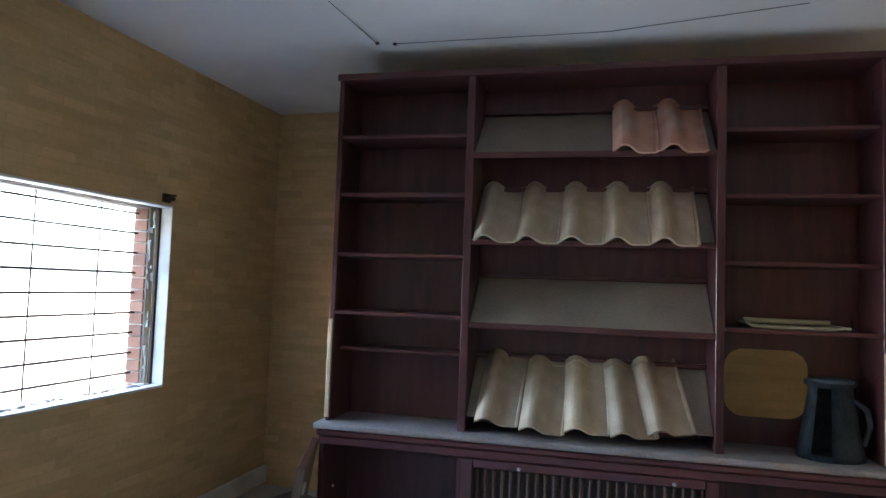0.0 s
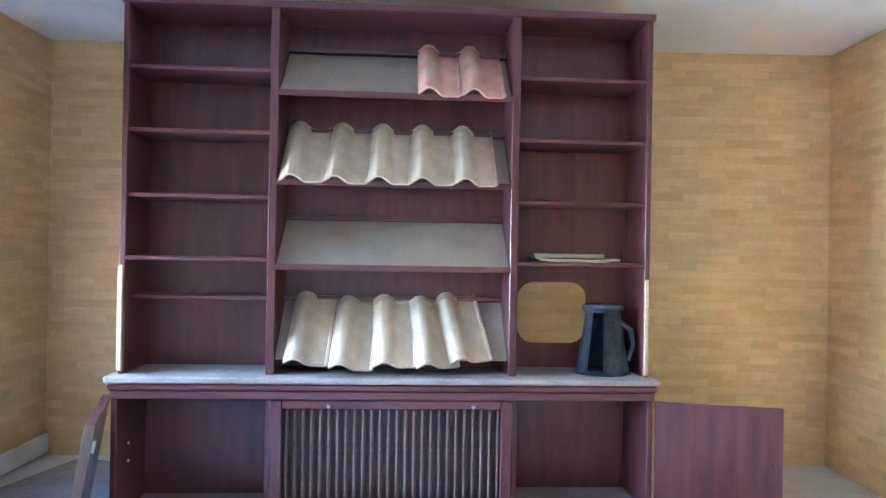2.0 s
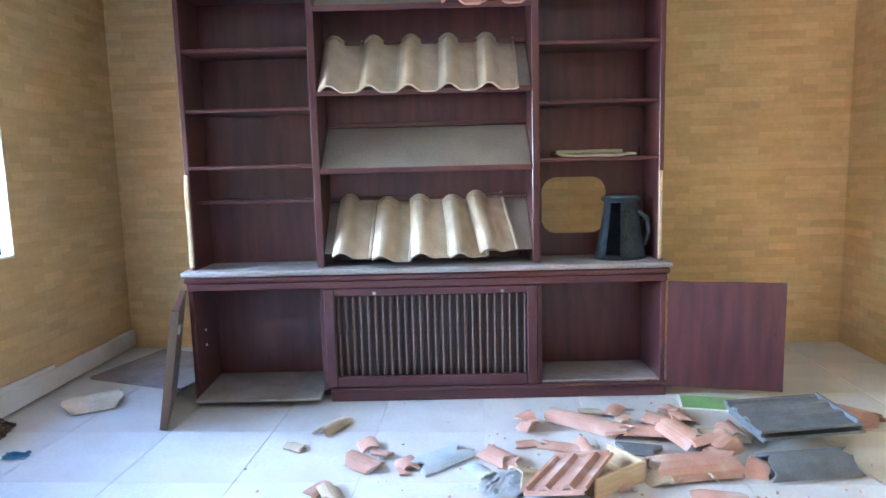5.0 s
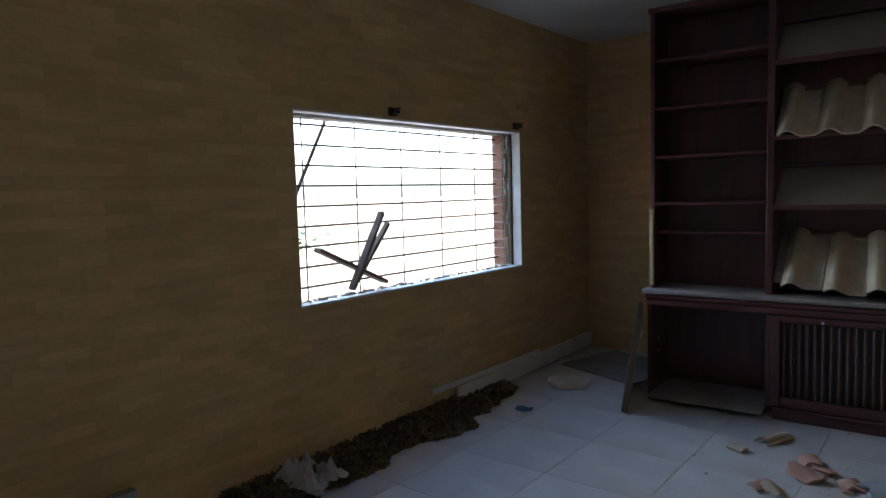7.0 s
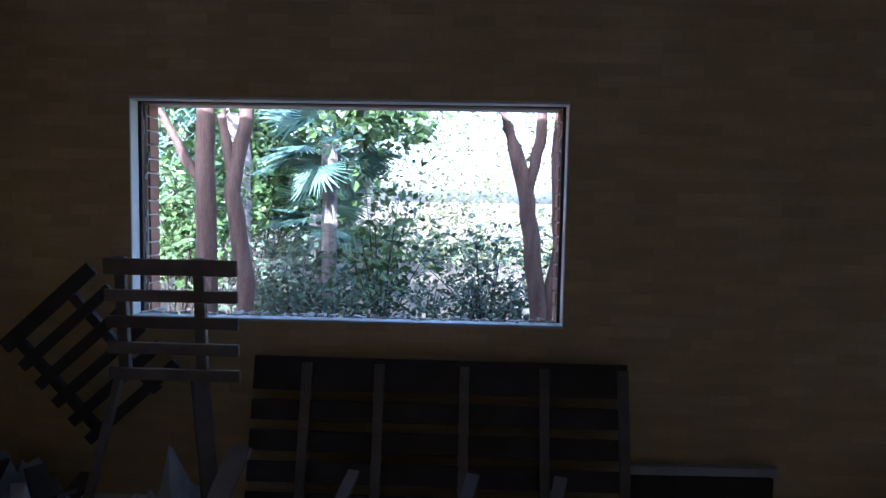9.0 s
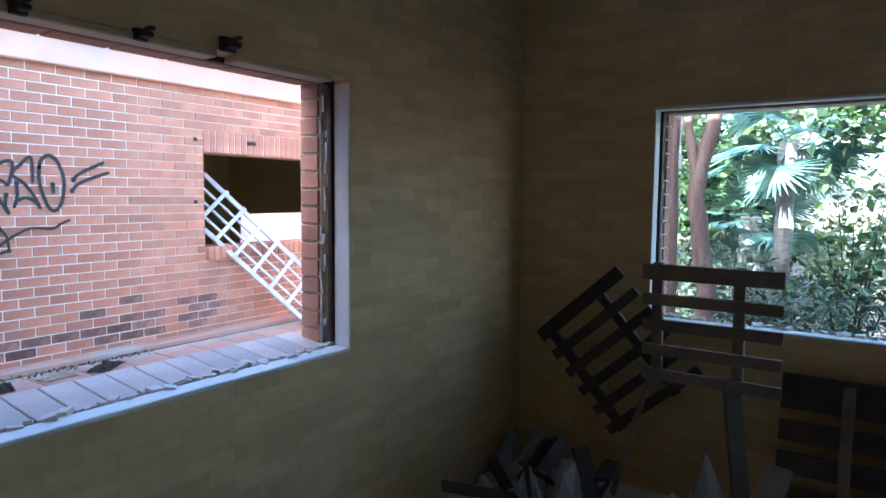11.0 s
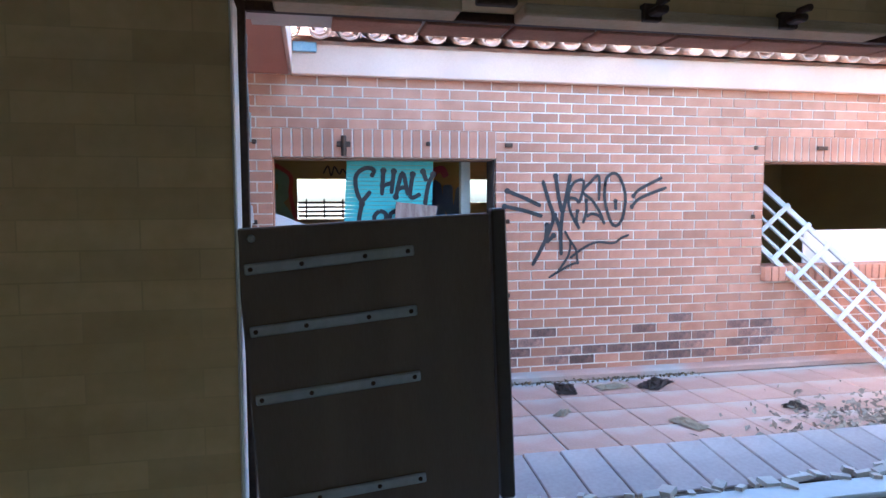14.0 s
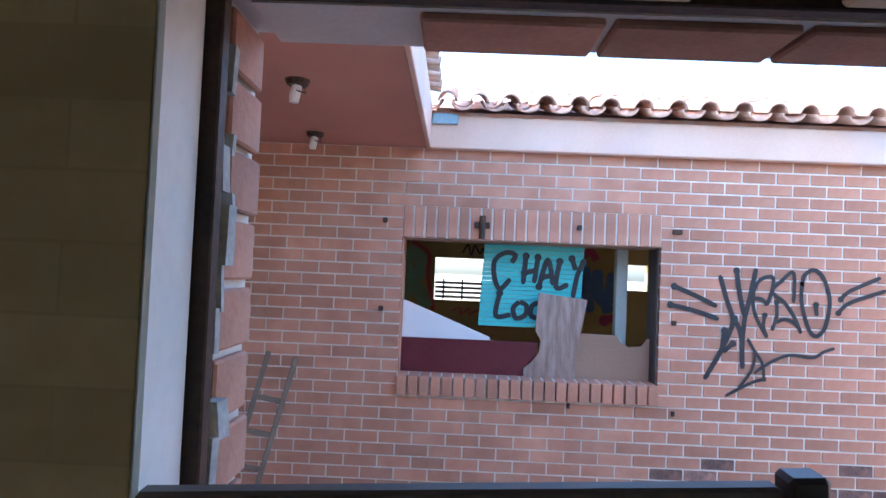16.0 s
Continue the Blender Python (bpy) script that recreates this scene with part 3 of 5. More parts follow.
for i, (z0, z1) in enumerate(SLOPES):
    ln = math.hypot(z1 - z0, 0.29)
    part("display_slope", box(D1[1] + 0.002, D2[0] - 0.002, 0, ln, -0.016, 0, 0.003), M_DUST, cab, "dusty sloping display board", at=slope_m(i))
    if i < 3:
        part("lip", box(D1[1], D2[0], UY0 + 0.0, UY0 + 0.014, z0 - 0.03, z0 + 0.004), M_MAHOG_H, cab)
    part("rail", box(D1[1], D2[0], UY1 - 0.05, UY1 - 0.013, z1 + 0.006, z1 + 0.03), M_MAHOG_H, cab)
# base unit
part("side_panel", box(0.03, 0.06, 4.04, 4.46, 0, 0.734), M_MAHOG, cab)
part("side_panel", box(2.99, 3.02, 4.04, 4.46, 0, 0.734), M_MAHOG, cab)
part("divider", box(0.85, 0.88, 4.06, 4.46, 0.07, 0.734), M_MAHOG, cab)
part("divider", box(2.22, 2.25, 4.06, 4.46, 0.07, 0.734), M_MAHOG, cab)
part("back_panel", box(0.06, 2.99, 4.445, 4.46, 0.0, 0.734, 0), M_MAHOG, cab)
part("plinth", box(0.90, 3.03, 4.03, 4.06, 0, 0.07, 0.005), M_MAHOG_H, cab)
part("plinth_ledge", box(0.90, 3.04, 4.012, 4.06, 0.071, 0.09, 0.005), M_MAHOG_H, cab)
part("floor_board", box(2.25, 2.99, 4.05, 4.44, 0.092, 0.108), M_DUSTY_SHELF, cab, "dust-covered cabinet floor")
part("floor_board", box(0.062, 0.848, -0.09, 0.41, 0, 0.018), M_DUSTY_SHELF, cab, "dust-covered cabinet floor slipped forward", at=pose(0, 4.03, 0.045, 2.0, 0, 0))
for p in (((0.88, 0.945, 0.092, 0.73), 0), ((2.155, 2.22, 0.092, 0.73), 0), ((0.946, 2.154, 0.685, 0.73), 1), ((0.946, 2.154, 0.092, 0.16), 1)):
    (x0, x1, z0, z1), lying = p
    part("grille_frame", box(x0, x1, 4.032, 4.06, z0, z1, 0.005), M_MAHOG_H if lying else M_MAHOG, cab)
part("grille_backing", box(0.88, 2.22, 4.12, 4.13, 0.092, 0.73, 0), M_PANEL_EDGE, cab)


def spindle():
    pts, rad = [], []
    n = 34
    for i in range(n + 1):
        z = 0.155 + 0.52 * i / n
        ends = i < 5 or i > n - 5
        pts.append((0, 0, z))
        rad.append((0.0125 if i % 2 else 0.0075) if ends else (0.0108 if i % 3 else 0.0092))
    return tube(pts, rad, 7, False)


M_SPINDLE = material("dusty_turned_wood", (0.042, 0.020, 0.019), (0.14, 0.09, 0.08), 0.6, 9, 70, 0.1)
SP = mesh_of("spindle", spindle(), M_SPINDLE, True)
for i in range(26):
    piece("spindle", SP, cab, pose(0.965 + i * 0.0472, 4.075, 0))
for x, z in ((1.2, 0.70), (2.0, 0.70)):
    part("stud", tube([(x, 4.03, z), (x, 4.022, z)], [0.012, 0.008], 8), M_METAL_LT, cab)
for y, z in ((4.2, 0.45), (4.2, 0.35)):
    part("hinge_plug", tube([(0.06, y, z), (0.066, y, z)], [0.008, 0.008], 8), M_WHITE_BOARD, cab)
# hinged door, standing open
door_m = pose(3.03, 4.035, 0.06, 0, 0, math.degrees(math.atan2(3.871 - 4.03, 3.683 - 3.03)))
d_open = part("door", box(0, 0.675, -0.01, 0.01, 0, 0.675, 0.003), M_MAHOG, cab, "open mahogany cabinet door", at=door_m)
part("knob_hole", tube([(0.62, -0.0105, 0.36), (0.62, -0.014, 0.36)], [0.01, 0.008], 8), M_METAL_DK, d_open)
# loose door leaning on the cabinet's side
base_p, far_p = Vector((0.0, 3.62, 0)), Vector((-0.22, 4.28, 0))
ang = math.degrees(math.atan2(far_p.y - base_p.y, far_p.x - base_p.x))
ldoor = thing("loose_door", CAB @ pose(*base_p, 0, 0, ang) @ pose(0, 0, 0.005, 9, 0, 0), "loose mahogany cabinet door leaning against the cabinet", "door")
part("board", box(0, 0.70, -0.022, 0.02, 0, 0.70, 0.004), M_MAHOG, ldoor)
part("edge_strip", box(-0.006, 0.0, -0.024, 0.022, 0.0, 0.70, 0.002), M_PANEL, ldoor, "dusty dark brown edge band")
part("hinge", box(0.01, 0.05, -0.038, -0.0225, 0.56, 0.62, 0.004), M_METAL_LT, ldoor)

# ---- roof tiles ----
def tile_profile(w=0.25, r=0.062):
    pts = []
    for i in range(19):
        x = (w - 0.022) * i / 18
        pts.append((x, 0.060 * math.exp(-abs((x - 0.068) / 0.054) ** 2.8) + 0.004 * math.cos((x - 0.2) * 30)))
    pts += [(w - 0.016, 0.012), (w - 0.004, 0.013), (w, 0.006)]
    return pts


def roof_tile_mesh(mat, ln=0.485):
    bm = sheet(tile_profile(), ln, 0.012, 6)
    for x0, x1 in ((0.14, 0.23),):
        bm_box(bm, x0, x1, ln - 0.03, ln - 0.015, 0.0, 0.012)
    prof = [(0.005 + 0.126 * i / 9, 0.064 * math.exp(-abs((0.005 + 0.126 * i / 9 - 0.068) / 0.055) ** 2.8) + 0.003) for i in range(10)]
    extra = sheet(prof, 0.022, 0.006, 1)
    bmesh.ops.translate(extra, verts=extra.verts[:], vec=(0, ln - 0.045, 0.002))
    tmp = bpy.data.meshes.new("tmp")
    extra.to_mesh(tmp)
    extra.free()
    bm.from_mesh(tmp)
    bpy.data.meshes.remove(tmp)
    me = mesh_of("roof_tile", bm, mat)
    return me


T_SAND, T_RED = roof_tile_mesh(M_TILE_SAND), roof_tile_mesh(M_TILE_RED)


def roof_tile(mesh, m, label, group):
    ob = new("roof_tile", mesh)
    ob.matrix_basis = CAB @ m
    return tagged(ob, label, "roof tile", group)


for i in range(5):
    roof_tile(T_SAND, slope_m(1, 0.90 + i * 0.243, 0.012) @ pose(0, -0.03, 0, 0, 0, random.uniform(-1, 1)), "sand-coloured curved roof tile on a sloping display shelf", "display roof tiles")
for i in range(2):
    roof_tile(T_RED, slope_m(0, 1.66 + i * 0.25, 0.012) @ pose(0, -0.03, 0, 0, 0, 0), "reddish curved roof tile on a sloping display shelf", "display roof tiles")
for x, rz, up in ((0.94, -2, 0), (1.19, -2, -0.03), (1.435, 2, -0.02), (1.675, 5, -0.03), (1.865, 9, 0.0)):
    roof_tile(T_SAND, slope_m(3, x, 0.014) @ pose(0, up - 0.05, 0, 0, 0, rz), "sand-coloured curved roof tile leaning on the lowest slope", "display roof tiles")

# ---- objects on the shelves ----
def flat_tile(m, mat, label, w=0.30, ln=0.40, name="flat_roof_tile"):
    th = thing(name, m, label, "roof tile")
    prof = [(0, 0.012), (0.012, 0.022), (0.03, 0.02), (0.035, 0.006), (0.07, 0.004), (0.085, 0.022), (0.12, 0.026), (0.14, 0.008), (0.18, 0.006), (0.195, 0.024), (0.23, 0.028), (0.25, 0.008), (w - 0.02, 0.008), (w, 0.016)]
    part("body", sheet(prof, ln, 0.014, 2), mat, th)
    part("head_lip", box(0.01, w - 0.01, ln - 0.022, ln - 0.004, 0.0, 0.03, 0.004), mat, th)
    part("foot_lip", box(0.01, w - 0.01, 0.002, 0.012, -0.02, 0.004, 0.003), mat, th)
    return th


pale_tray = thing("flat_roof_tile", CAB @ pose(2.36, 4.16, 1.522), "pale greenish glazed flat tile lying on a shelf", "roof tile")
M_PALEGREEN = material("pale_glaze", (0.33, 0.36, 0.25), (0.50, 0.50, 0.38), 0.35, 6, 60, 0.05)
part("body", sheet([(0, 0.03), (0.03, 0.012), (0.12, 0.006), (0.25, 0.008), (0.40, 0.004), (0.47, 0.016), (0.50, 0.012)], 0.2, 0.014, 2), M_PALEGREEN, pale_tray)
part("rim", box(0.02, 0.46, 0.17, 0.2, 0.012, 0.04, 0.006), M_PALEGREEN, pale_tray)

pot = thing("ridge_tile_fitting", CAB @ pose(2.78, 4.22, 0.861, 0, 0, 8), "black broken roof vent tile standing on the counter", "vent tile")
bm = bmesh.new()
n = 20
rings = []
for z, r in ((0, 0.165), (0.03, 0.16), (0.16, 0.135), (0.30, 0.112), (0.36, 0.105), (0.375, 0.125), (0.395, 0.125)):
    rings.append([bm.verts.new((r * math.cos(2 * math.pi * s / n), r * 0.8 * math.sin(2 * math.pi * s / n), z)) for s in range(n)])
for k, (a_, b_) in enumerate(zip(rings, rings[1:])):
    for s in range(n):
        if s in (12, 13) and k in (1, 2, 3):
            continue
        bm.faces.new((a_[s], a_[(s + 1) % n], b_[(s + 1) % n], b_[s]))
bmesh.ops.solidify(bm, geom=bm.faces[:], thickness=0.008)
part("body", bm, M_BLACK, pot, "", True)
part("handle", tube([(0.10, -0.04, 0.30), (0.15, -0.06, 0.26), (0.165, -0.06, 0.18), (0.14, -0.05, 0.08)], [0.012, 0.014, 0.014, 0.012], 8), M_BLACK, pot)
part("cap", tube([(0, 0, 0.39), (0, 0, 0.405)], [0.115, 0.105], 16), M_BLACK, pot)

# ---- floor clutter near the cabinet ----
before = set(scene.objects)

def shard(m, mat, label, r=0.08, ln=0.16, arc=1.6, seed=0, name="tile_shard", thick=0.012):
    """A broken curved piece of a roof tile."""
    rng = random.Random(seed)
    k = 8
    bm = sheet([(r * math.sin(-arc / 2 + arc * i / k), r * math.cos(-arc / 2 + arc * i / k) - r * math.cos(arc / 2)) for i in range(k + 1)], ln, thick, 5)
    for v in bm.verts:
        end = 1 if v.co.y > ln * 0.5 else -1
        u = math.sin(v.co.x * 60 + seed) * 0.5 + rng.uniform(-0.3, 0.3) + math.sin(v.co.x * 23 + seed * 2)
        if v.co.y > ln * 0.9 or v.co.y < ln * 0.1:
            v.co.y -= end * abs(u) * ln * 0.13
    bmesh.ops.translate(bm, verts=bm.verts[:], vec=(0, -ln / 2, thick))
    return solo(name, bm, mat, m, label, "tile shard", "broken tiles on the floor")


RED_S, PALE_S = "broken reddish roof tile piece on the dusty floor", "broken pale tile piece on the dusty floor"
shard(pose(0.99, 3.60, 0, 0, 0, -28), M_TILE_SAND, "curved sandy tile shard on the floor", 0.06, 0.26, 2.2, 1)
shard(pose(0.83, 3.34, 0, 0, 0, 60), M_TILE_SAND, PALE_S, 0.07, 0.12, 1.3, 2)
shard(pose(1.22, 3.12, 0.0, 8, 0, 60), M_TILE_RED, RED_S, 0.09, 0.2, 1.9, 3)
shard(pose(1.42, 3.04, 0, 0, 0, 20), M_TILE_RED, RED_S, 0.05, 0.09, 1.0, 4)
shard(pose(1.12, 2.80, 0.0, 0, 30, 25), M_TILE_SAND, PALE_S, 0.10, 0.17, 1.6, 5)
shard(pose(1.90, 3.16, 0, 0, 0, 40), M_TILE_RED, RED_S, 0.09, 0.2, 1.9, 6)
shard(pose(2.06, 3.32, 0, 0, 0, 100), M_TILE_RED, RED_S, 0.06, 0.14, 1.4, 7)
shard(pose(2.42, 3.55, 0, 0, 0, 52), M_TILE_RED, "long reddish curved roof tile lying broken", 0.085, 0.48, 2.4, 8)
shard(pose(2.62, 3.74, 0, 0, 0, -30), M_TILE_RED, RED_S, 0.07, 0.2, 1.6, 9)
shard(pose(2.85, 3.58, 0, 10, 0, 70), M_TILE_RED, RED_S, 0.09, 0.22, 1.9, 10)
shard(pose(2.98, 3.62, 0, 0, 20, 15), M_TILE_RED, RED_S, 0.09, 0.2, 1.7, 11)
shard(pose(2.72, 3.38, 0.03, 0, 0, 80), M_TILE_RED, RED_S, 0.09, 0.28, 1.6, 12)
shard(pose(2.86, 3.30, 0.05, 14, -14, 30), M_TILE_RED, RED_S, 0.10, 0.24, 1.8, 13)
shard(pose(2.95, 3.24, 0.03, 0, 10, 110), M_TILE_RED, RED_S, 0.08, 0.2, 1.8, 14)
shard(pose(2.44, 2.88, 0.0, 0, 0, 10), M_TILE_RED, RED_S, 0.07, 0.22, 1.4, 15)
shard(pose(2.83, 2.72, 0, 0, 0, 78), M_TILE_RED, "flat reddish tile shard on the floor", 0.16, 0.26, 0.9, 16)
shard(pose(2.62, 3.22, 0, 0, 0, 75), M_TILE_BLUE, "bluish grey tile shard among the rubble", 0.09, 0.24, 1.6, 17)
shard(pose(2.26, 3.27, 0, 0, 0, 70), M_TILE_RED, RED_S, 0.12, 0.3, 0.9, 18)
barrel = shard(pose(2.81, 2.98, 0.0, 0, 0, 98), M_TILE_RED, "half-round reddish roof tile lying on the floor", 0.11, 0.46, 2.6, 19, "roof_tile")
shard(pose(3.34, 2.98, 0.0, 0, 0, 96), M_TILE_BLUE, "half-round slate-blue roof tile on the floor", 0.12, 0.48, 2.5, 20, "roof_tile")
shard(pose(3.85, 3.62, 0, 0, 0, 40), M_TILE_RED, "pinkish curved roof tile lying on the floor", 0.12, 0.5, 2.2, 21, "roof_tile")
shard(pose(3.12, 3.35, 0.0, 0, 0, 90), M_TILE_SAND, PALE_S, 0.1, 0.3, 2.0, 22)
shard(pose(-0.62, 4.02, 0.0, 0, 0, -62), M_TILE_SAND, "half-round dusty tile lying near the wall", 0.12, 0.36, 2.5, 23, "roof_tile")
shard(pose(2.0, 2.62, 0.0, 0, 0, 60), M_TILE_RED, RED_S, 0.08, 0.2, 1.4, 24)
flat_tile(pose(1.98, 2.72, 0.05, -4, 0, -28) @ pose(-0.02, 0, 0, 0, -14, 0), M_TILE_RED, "ribbed reddish flat roof tile propped on rubble", 0.30, 0.45)
flat_tile(pose(3.2, 3.10, 0.16, 0, 0, -82) @ pose(-0.36, 0.0, 0, 0, 6, 0), M_TILE_BLUE, "slate-blue ribbed roof tile resting on another tile", 0.34, 0.55)
flat_tile(pose(3.2, 3.10, 0.12, 0, 0, -82) @ pose(-0.36, 0.02, 0, 0, 6, 0), M_TILE_BLUE, "slate-blue ribbed roof tile under another tile", 0.34, 0.55)

wbox = thing("wooden_tray", pose(2.36, 2.92, 0, 0, 0, 32), "broken pale wooden box on the floor", "box")
part("front", box(-0.15, 0.17, -0.12, -0.105, 0.0, 0.10, 0.003), M_PALEWOOD, wbox)
part("end", box(0.155, 0.17, -0.104, 0.12, 0.0, 0.10, 0.003), M_PALEWOOD, wbox)
part("bottom", box(-0.15, 0.154, -0.104, 0.12, 0.0, 0.008, 0.001), M_PALEWOOD, wbox)


def crumple(m, mat, label, w, d, h, seed, name, category, flat=1.0):
    """A creased sheet lying in folds."""
    rng = random.Random(seed)
    bm = bmesh.new()
    n = 11
    g = [[None] * n for _ in range(n)]
    for i in range(n):
        for j in range(n):
            u, v = i / (n - 1) - 0.5, j / (n - 1) - 0.5
            p = noise.noise((u * 3.1 + seed, v * 3.1, seed * 0.7)) + 0.5 * noise.noise((u * 8 + seed, v * 8, 3))
            e = max(0.0, 1 - (2 * max(abs(u), abs(v))) ** 3)
            g[i][j] = bm.verts.new((u * w * (1 + rng.uniform(-0.12, 0.12)), v * d * (1 + rng.uniform(-0.12, 0.12)), 0.006 + max(0, h * (0.35 + 0.9 * p) * (0.25 + 0.75 * e))))
    for i in range(n - 1):
        for j in range(n - 1):
            bm.faces.new((g[i][j], g[i + 1][j], g[i + 1][j + 1], g[i][j + 1]))
    bmesh.ops.solidify(bm, geom=bm.faces[:], thickness=0.003)
    return solo(name, bm, mat, m, label, category)


M_PALEBLUE = material("pale_blue_tile", (0.34, 0.40, 0.44), (0.50, 0.55, 0.58), 0.6, 6, 70, 0.06, vary="object", amount=0.12)
shard(pose(1.60, 3.16, 0.0, 0, 0, -50), M_PALEBLUE, "large pale blue curved shard on the floor", 0.20, 0.34, 1.0, 51, "tile_shard")
shard(pose(1.80, 3.02, 0.0, 0, 8, 35), M_PALEBLUE, "small pale blue shard on the floor", 0.12, 0.16, 1.0, 52)
crumple(pose(1.90, 2.90, 0, 0, 0, 40), M_PLASTIC, "torn white paper scrap on the floor", 0.26, 0.16, 0.018, 32, "paper_scrap", "paper")
crumple(pose(2.04, 2.74, 0, 0, 0, 10), M_PLASTIC, "flattened pale packaging under a tile", 0.42, 0.20, 0.02, 33, "paper_scrap", "paper")
rng_s = random.Random(77)
for k in range(22):
    x, y = rng_s.uniform(2.0, 3.25), rng_s.uniform(2.85, 3.72)
    shard(pose(x, y, rng_s.uniform(0, 0.03), rng_s.uniform(-22, 22), rng_s.uniform(-28, 28), rng_s.uniform(0, 360)), M_TILE_RED if rng_s.random() < 0.8 else M_TILE_SAND, "angular broken piece of a roof tile in the rubble", rng_s.uniform(0.06, 0.11), rng_s.uniform(0.09, 0.2), rng_s.uniform(0.9, 2.0), 200 + k)
for x, y, a_ in ((1.22, 3.34, 20), (1.30, 3.22, 80), (1.04, 2.86, 140), (1.44, 3.10, 200), (1.95, 3.10, 75)):
    shard(pose(x, y, 0, rng_s.uniform(-15, 15), rng_s.uniform(-25, 25), a_), M_TILE_RED, RED_S, 0.08, 0.13, 1.5, int(a_))
crumple(pose(-0.86, 1.36, 0.02, 0, 0, 10), M_WHITE_BOARD, "crumpled white plastic bag by the wall", 0.34, 0.28, 0.22, 34, "plastic_bag", "bag")
crumple(pose(-0.55, 3.13, 0, 0, 0, 10), M_BLUE_P, "small blue fragment on the floor", 0.13, 0.07, 0.04, 35, "blue_fragment", "shard")
book = thing("booklet", pose(3.25, 3.86, 0, 0, 0, -14), "worn green booklet lying on the floor", "booklet")
part("pages", box(-0.19, 0.19, -0.11, 0.11, 0.0, 0.006, 0.001), M_WHITE_BOARD, book)
part("cover", box(-0.175, 0.185, -0.105, 0.105, 0.0065, 0.009, 0.001), M_GREEN_P, book)
for ob in [o for o in scene.objects if o not in before and not o.parent and o.name.split(".")[0] not in ("plastic_bag", "blue_fragment")]:
    ob.matrix_basis = CAB @ ob.matrix_basis
lying = thing("loose_board", pose(-0.42, 4.62, 0.006, 1, 0, -18), "dusty dark board lying flat on the floor", "board")
part("board", box(-0.42, 0.42, -0.36, 0.36, 0, 0.022, 0.003), M_DUSTY_SHELF, lying)

# white boards along the wall
plank("skirting_board", (-1.02, 2.94, 0.075), (-1.025, 5.2, 0.105), 0.03, 0.13, M_WHITE, "long white painted board leaning along the wall", "board")
plank("skirting_board", (-1.048, 2.66, 0.17), (-1.05, 4.2, 0.16), 0.02, 0.04, M_WHITE, "thin white painted strip along the wall", "board")
rng = random.Random(5)


def litter_spot():
    y = rng.uniform(0.9, 3.55)
    w = (0.34 + 0.16 * noise.noise((y * 2.2, 4.0, 0)) + 0.08 * noise.noise((y * 7, 1.0, 0))) * (1.0 if y < 2.8 else 1.0 - 0.6 * (y - 2.8))
    q = rng.random() ** 1.2
    return Vector((-1.05 + w * q, y, rng.uniform(0.004, 0.012 + 0.07 * (1 - q))))


bmL = leaves(rng, 11000, litter_spot, 0.024)
bmL.materials.append(M_LITTER)
tagged(new("leaf_litter", bmL), "dry dead leaves and crumbs heaped along the wall", "leaf litter", kind="stuff")
rng2 = random.Random(8)
bmG = bmesh.new()
for _ in range(130):
    s = rng2.uniform(0.002, 0.008)
    px, py = rng2.gauss(2.6, 0.7), rng2.gauss(3.0, 0.45)
    bm_box(bmG, -s, s, -s * 0.7, s * 0.7, 0, s, pose(px, py, 0, rng2.uniform(-20, 20), rng2.uniform(-20, 20), rng2.uniform(0, 180)))
solo("rubble_crumbs", bmG, M_TILE_RED, ORIGIN, "small reddish and pale tile crumbs on the floor", "rubble", kind="stuff")

# ---- under the garden window: pallets and lumber ----
pal = thing("pallet", pose(-0.78, -0.33, 0.0, 0, 0, 90) @ pose(0, 0, 0.0, -14, 0, 0), "dark wooden slatted frame leaning under the window", "pallet")
for i in range(5):
    part("slat", box(0.0 - 1.9, 0.0, -0.012, 0.012, 0.06 + i * 0.15, 0.06 + i * 0.15 + (0.10 if i < 4 else 0.17), 0.003), M_DARKWOOD, pal)
for x in (-1.62, -1.25, -0.82, -0.42, -0.03):
    part("post", box(x - 0.025, x + 0.025, -0.05, -0.0125, 0.0, 0.80, 0.003), M_GREYWOOD, pal)


def crate(m, label, n=5, w=0.62, h=0.5, mat=None):
    th = thing("pallet", m, label, "pallet", "broken pallets in the corner")
    mat = mat or M_GREYWOOD
    for i in range(n):
        z = h * i / (n - 1)
        part("slat", box(0, w, -0.01, 0.01, z - 0.028, z + 0.028 + (0.02 if i == n - 1 else 0), 0.003), mat, th)
    for x in (0.04, w * 0.66):
        part("post", box(x, x + 0.05, 0.0105, 0.045, -0.04, h + 0.05, 0.003), mat, th)
    return th


crate(pose(-0.66, -2.82, 0.78, 4, 0, 90), "broken grey wooden pallet propped before the window", 5, 0.62, 0.5)
crate(pose(-0.86, -3.05, 0.37, 0, -42, 90), "dark tilted wooden pallet behind another pallet", 6, 0.62, 0.62, M_DARKWOOD)
plank("plank", (-0.66, -2.98, 0.0), (-0.7, -2.78, 0.80), 0.08, 0.03, M_GREYWOOD, "grey plank holding up a pallet", "plank", "lumber by the wall")
plank("plank", (-0.60, -2.30, 0.0), (-0.72, -2.42, 0.80), 0.08, 0.03, M_GREYWOOD, "grey plank holding up a pallet", "plank", "lumber by the wall")
for i in range(7):
    y0 = -2.1 + rng.uniform(-0.1, 0.1)
    plank("plank", (-0.5 + 0.05 * i, y0, 0.03 + 0.045 * (i % 3)), (-0.55 + 0.06 * i, y0 + 1.6 + rng.uniform(-0.3, 0.2), 0.05 + 0.045 * (i % 3)), 0.07, 0.025, M_GREYWOOD, "grey plank in a pile on the floor", "plank", "lumber by the wall")
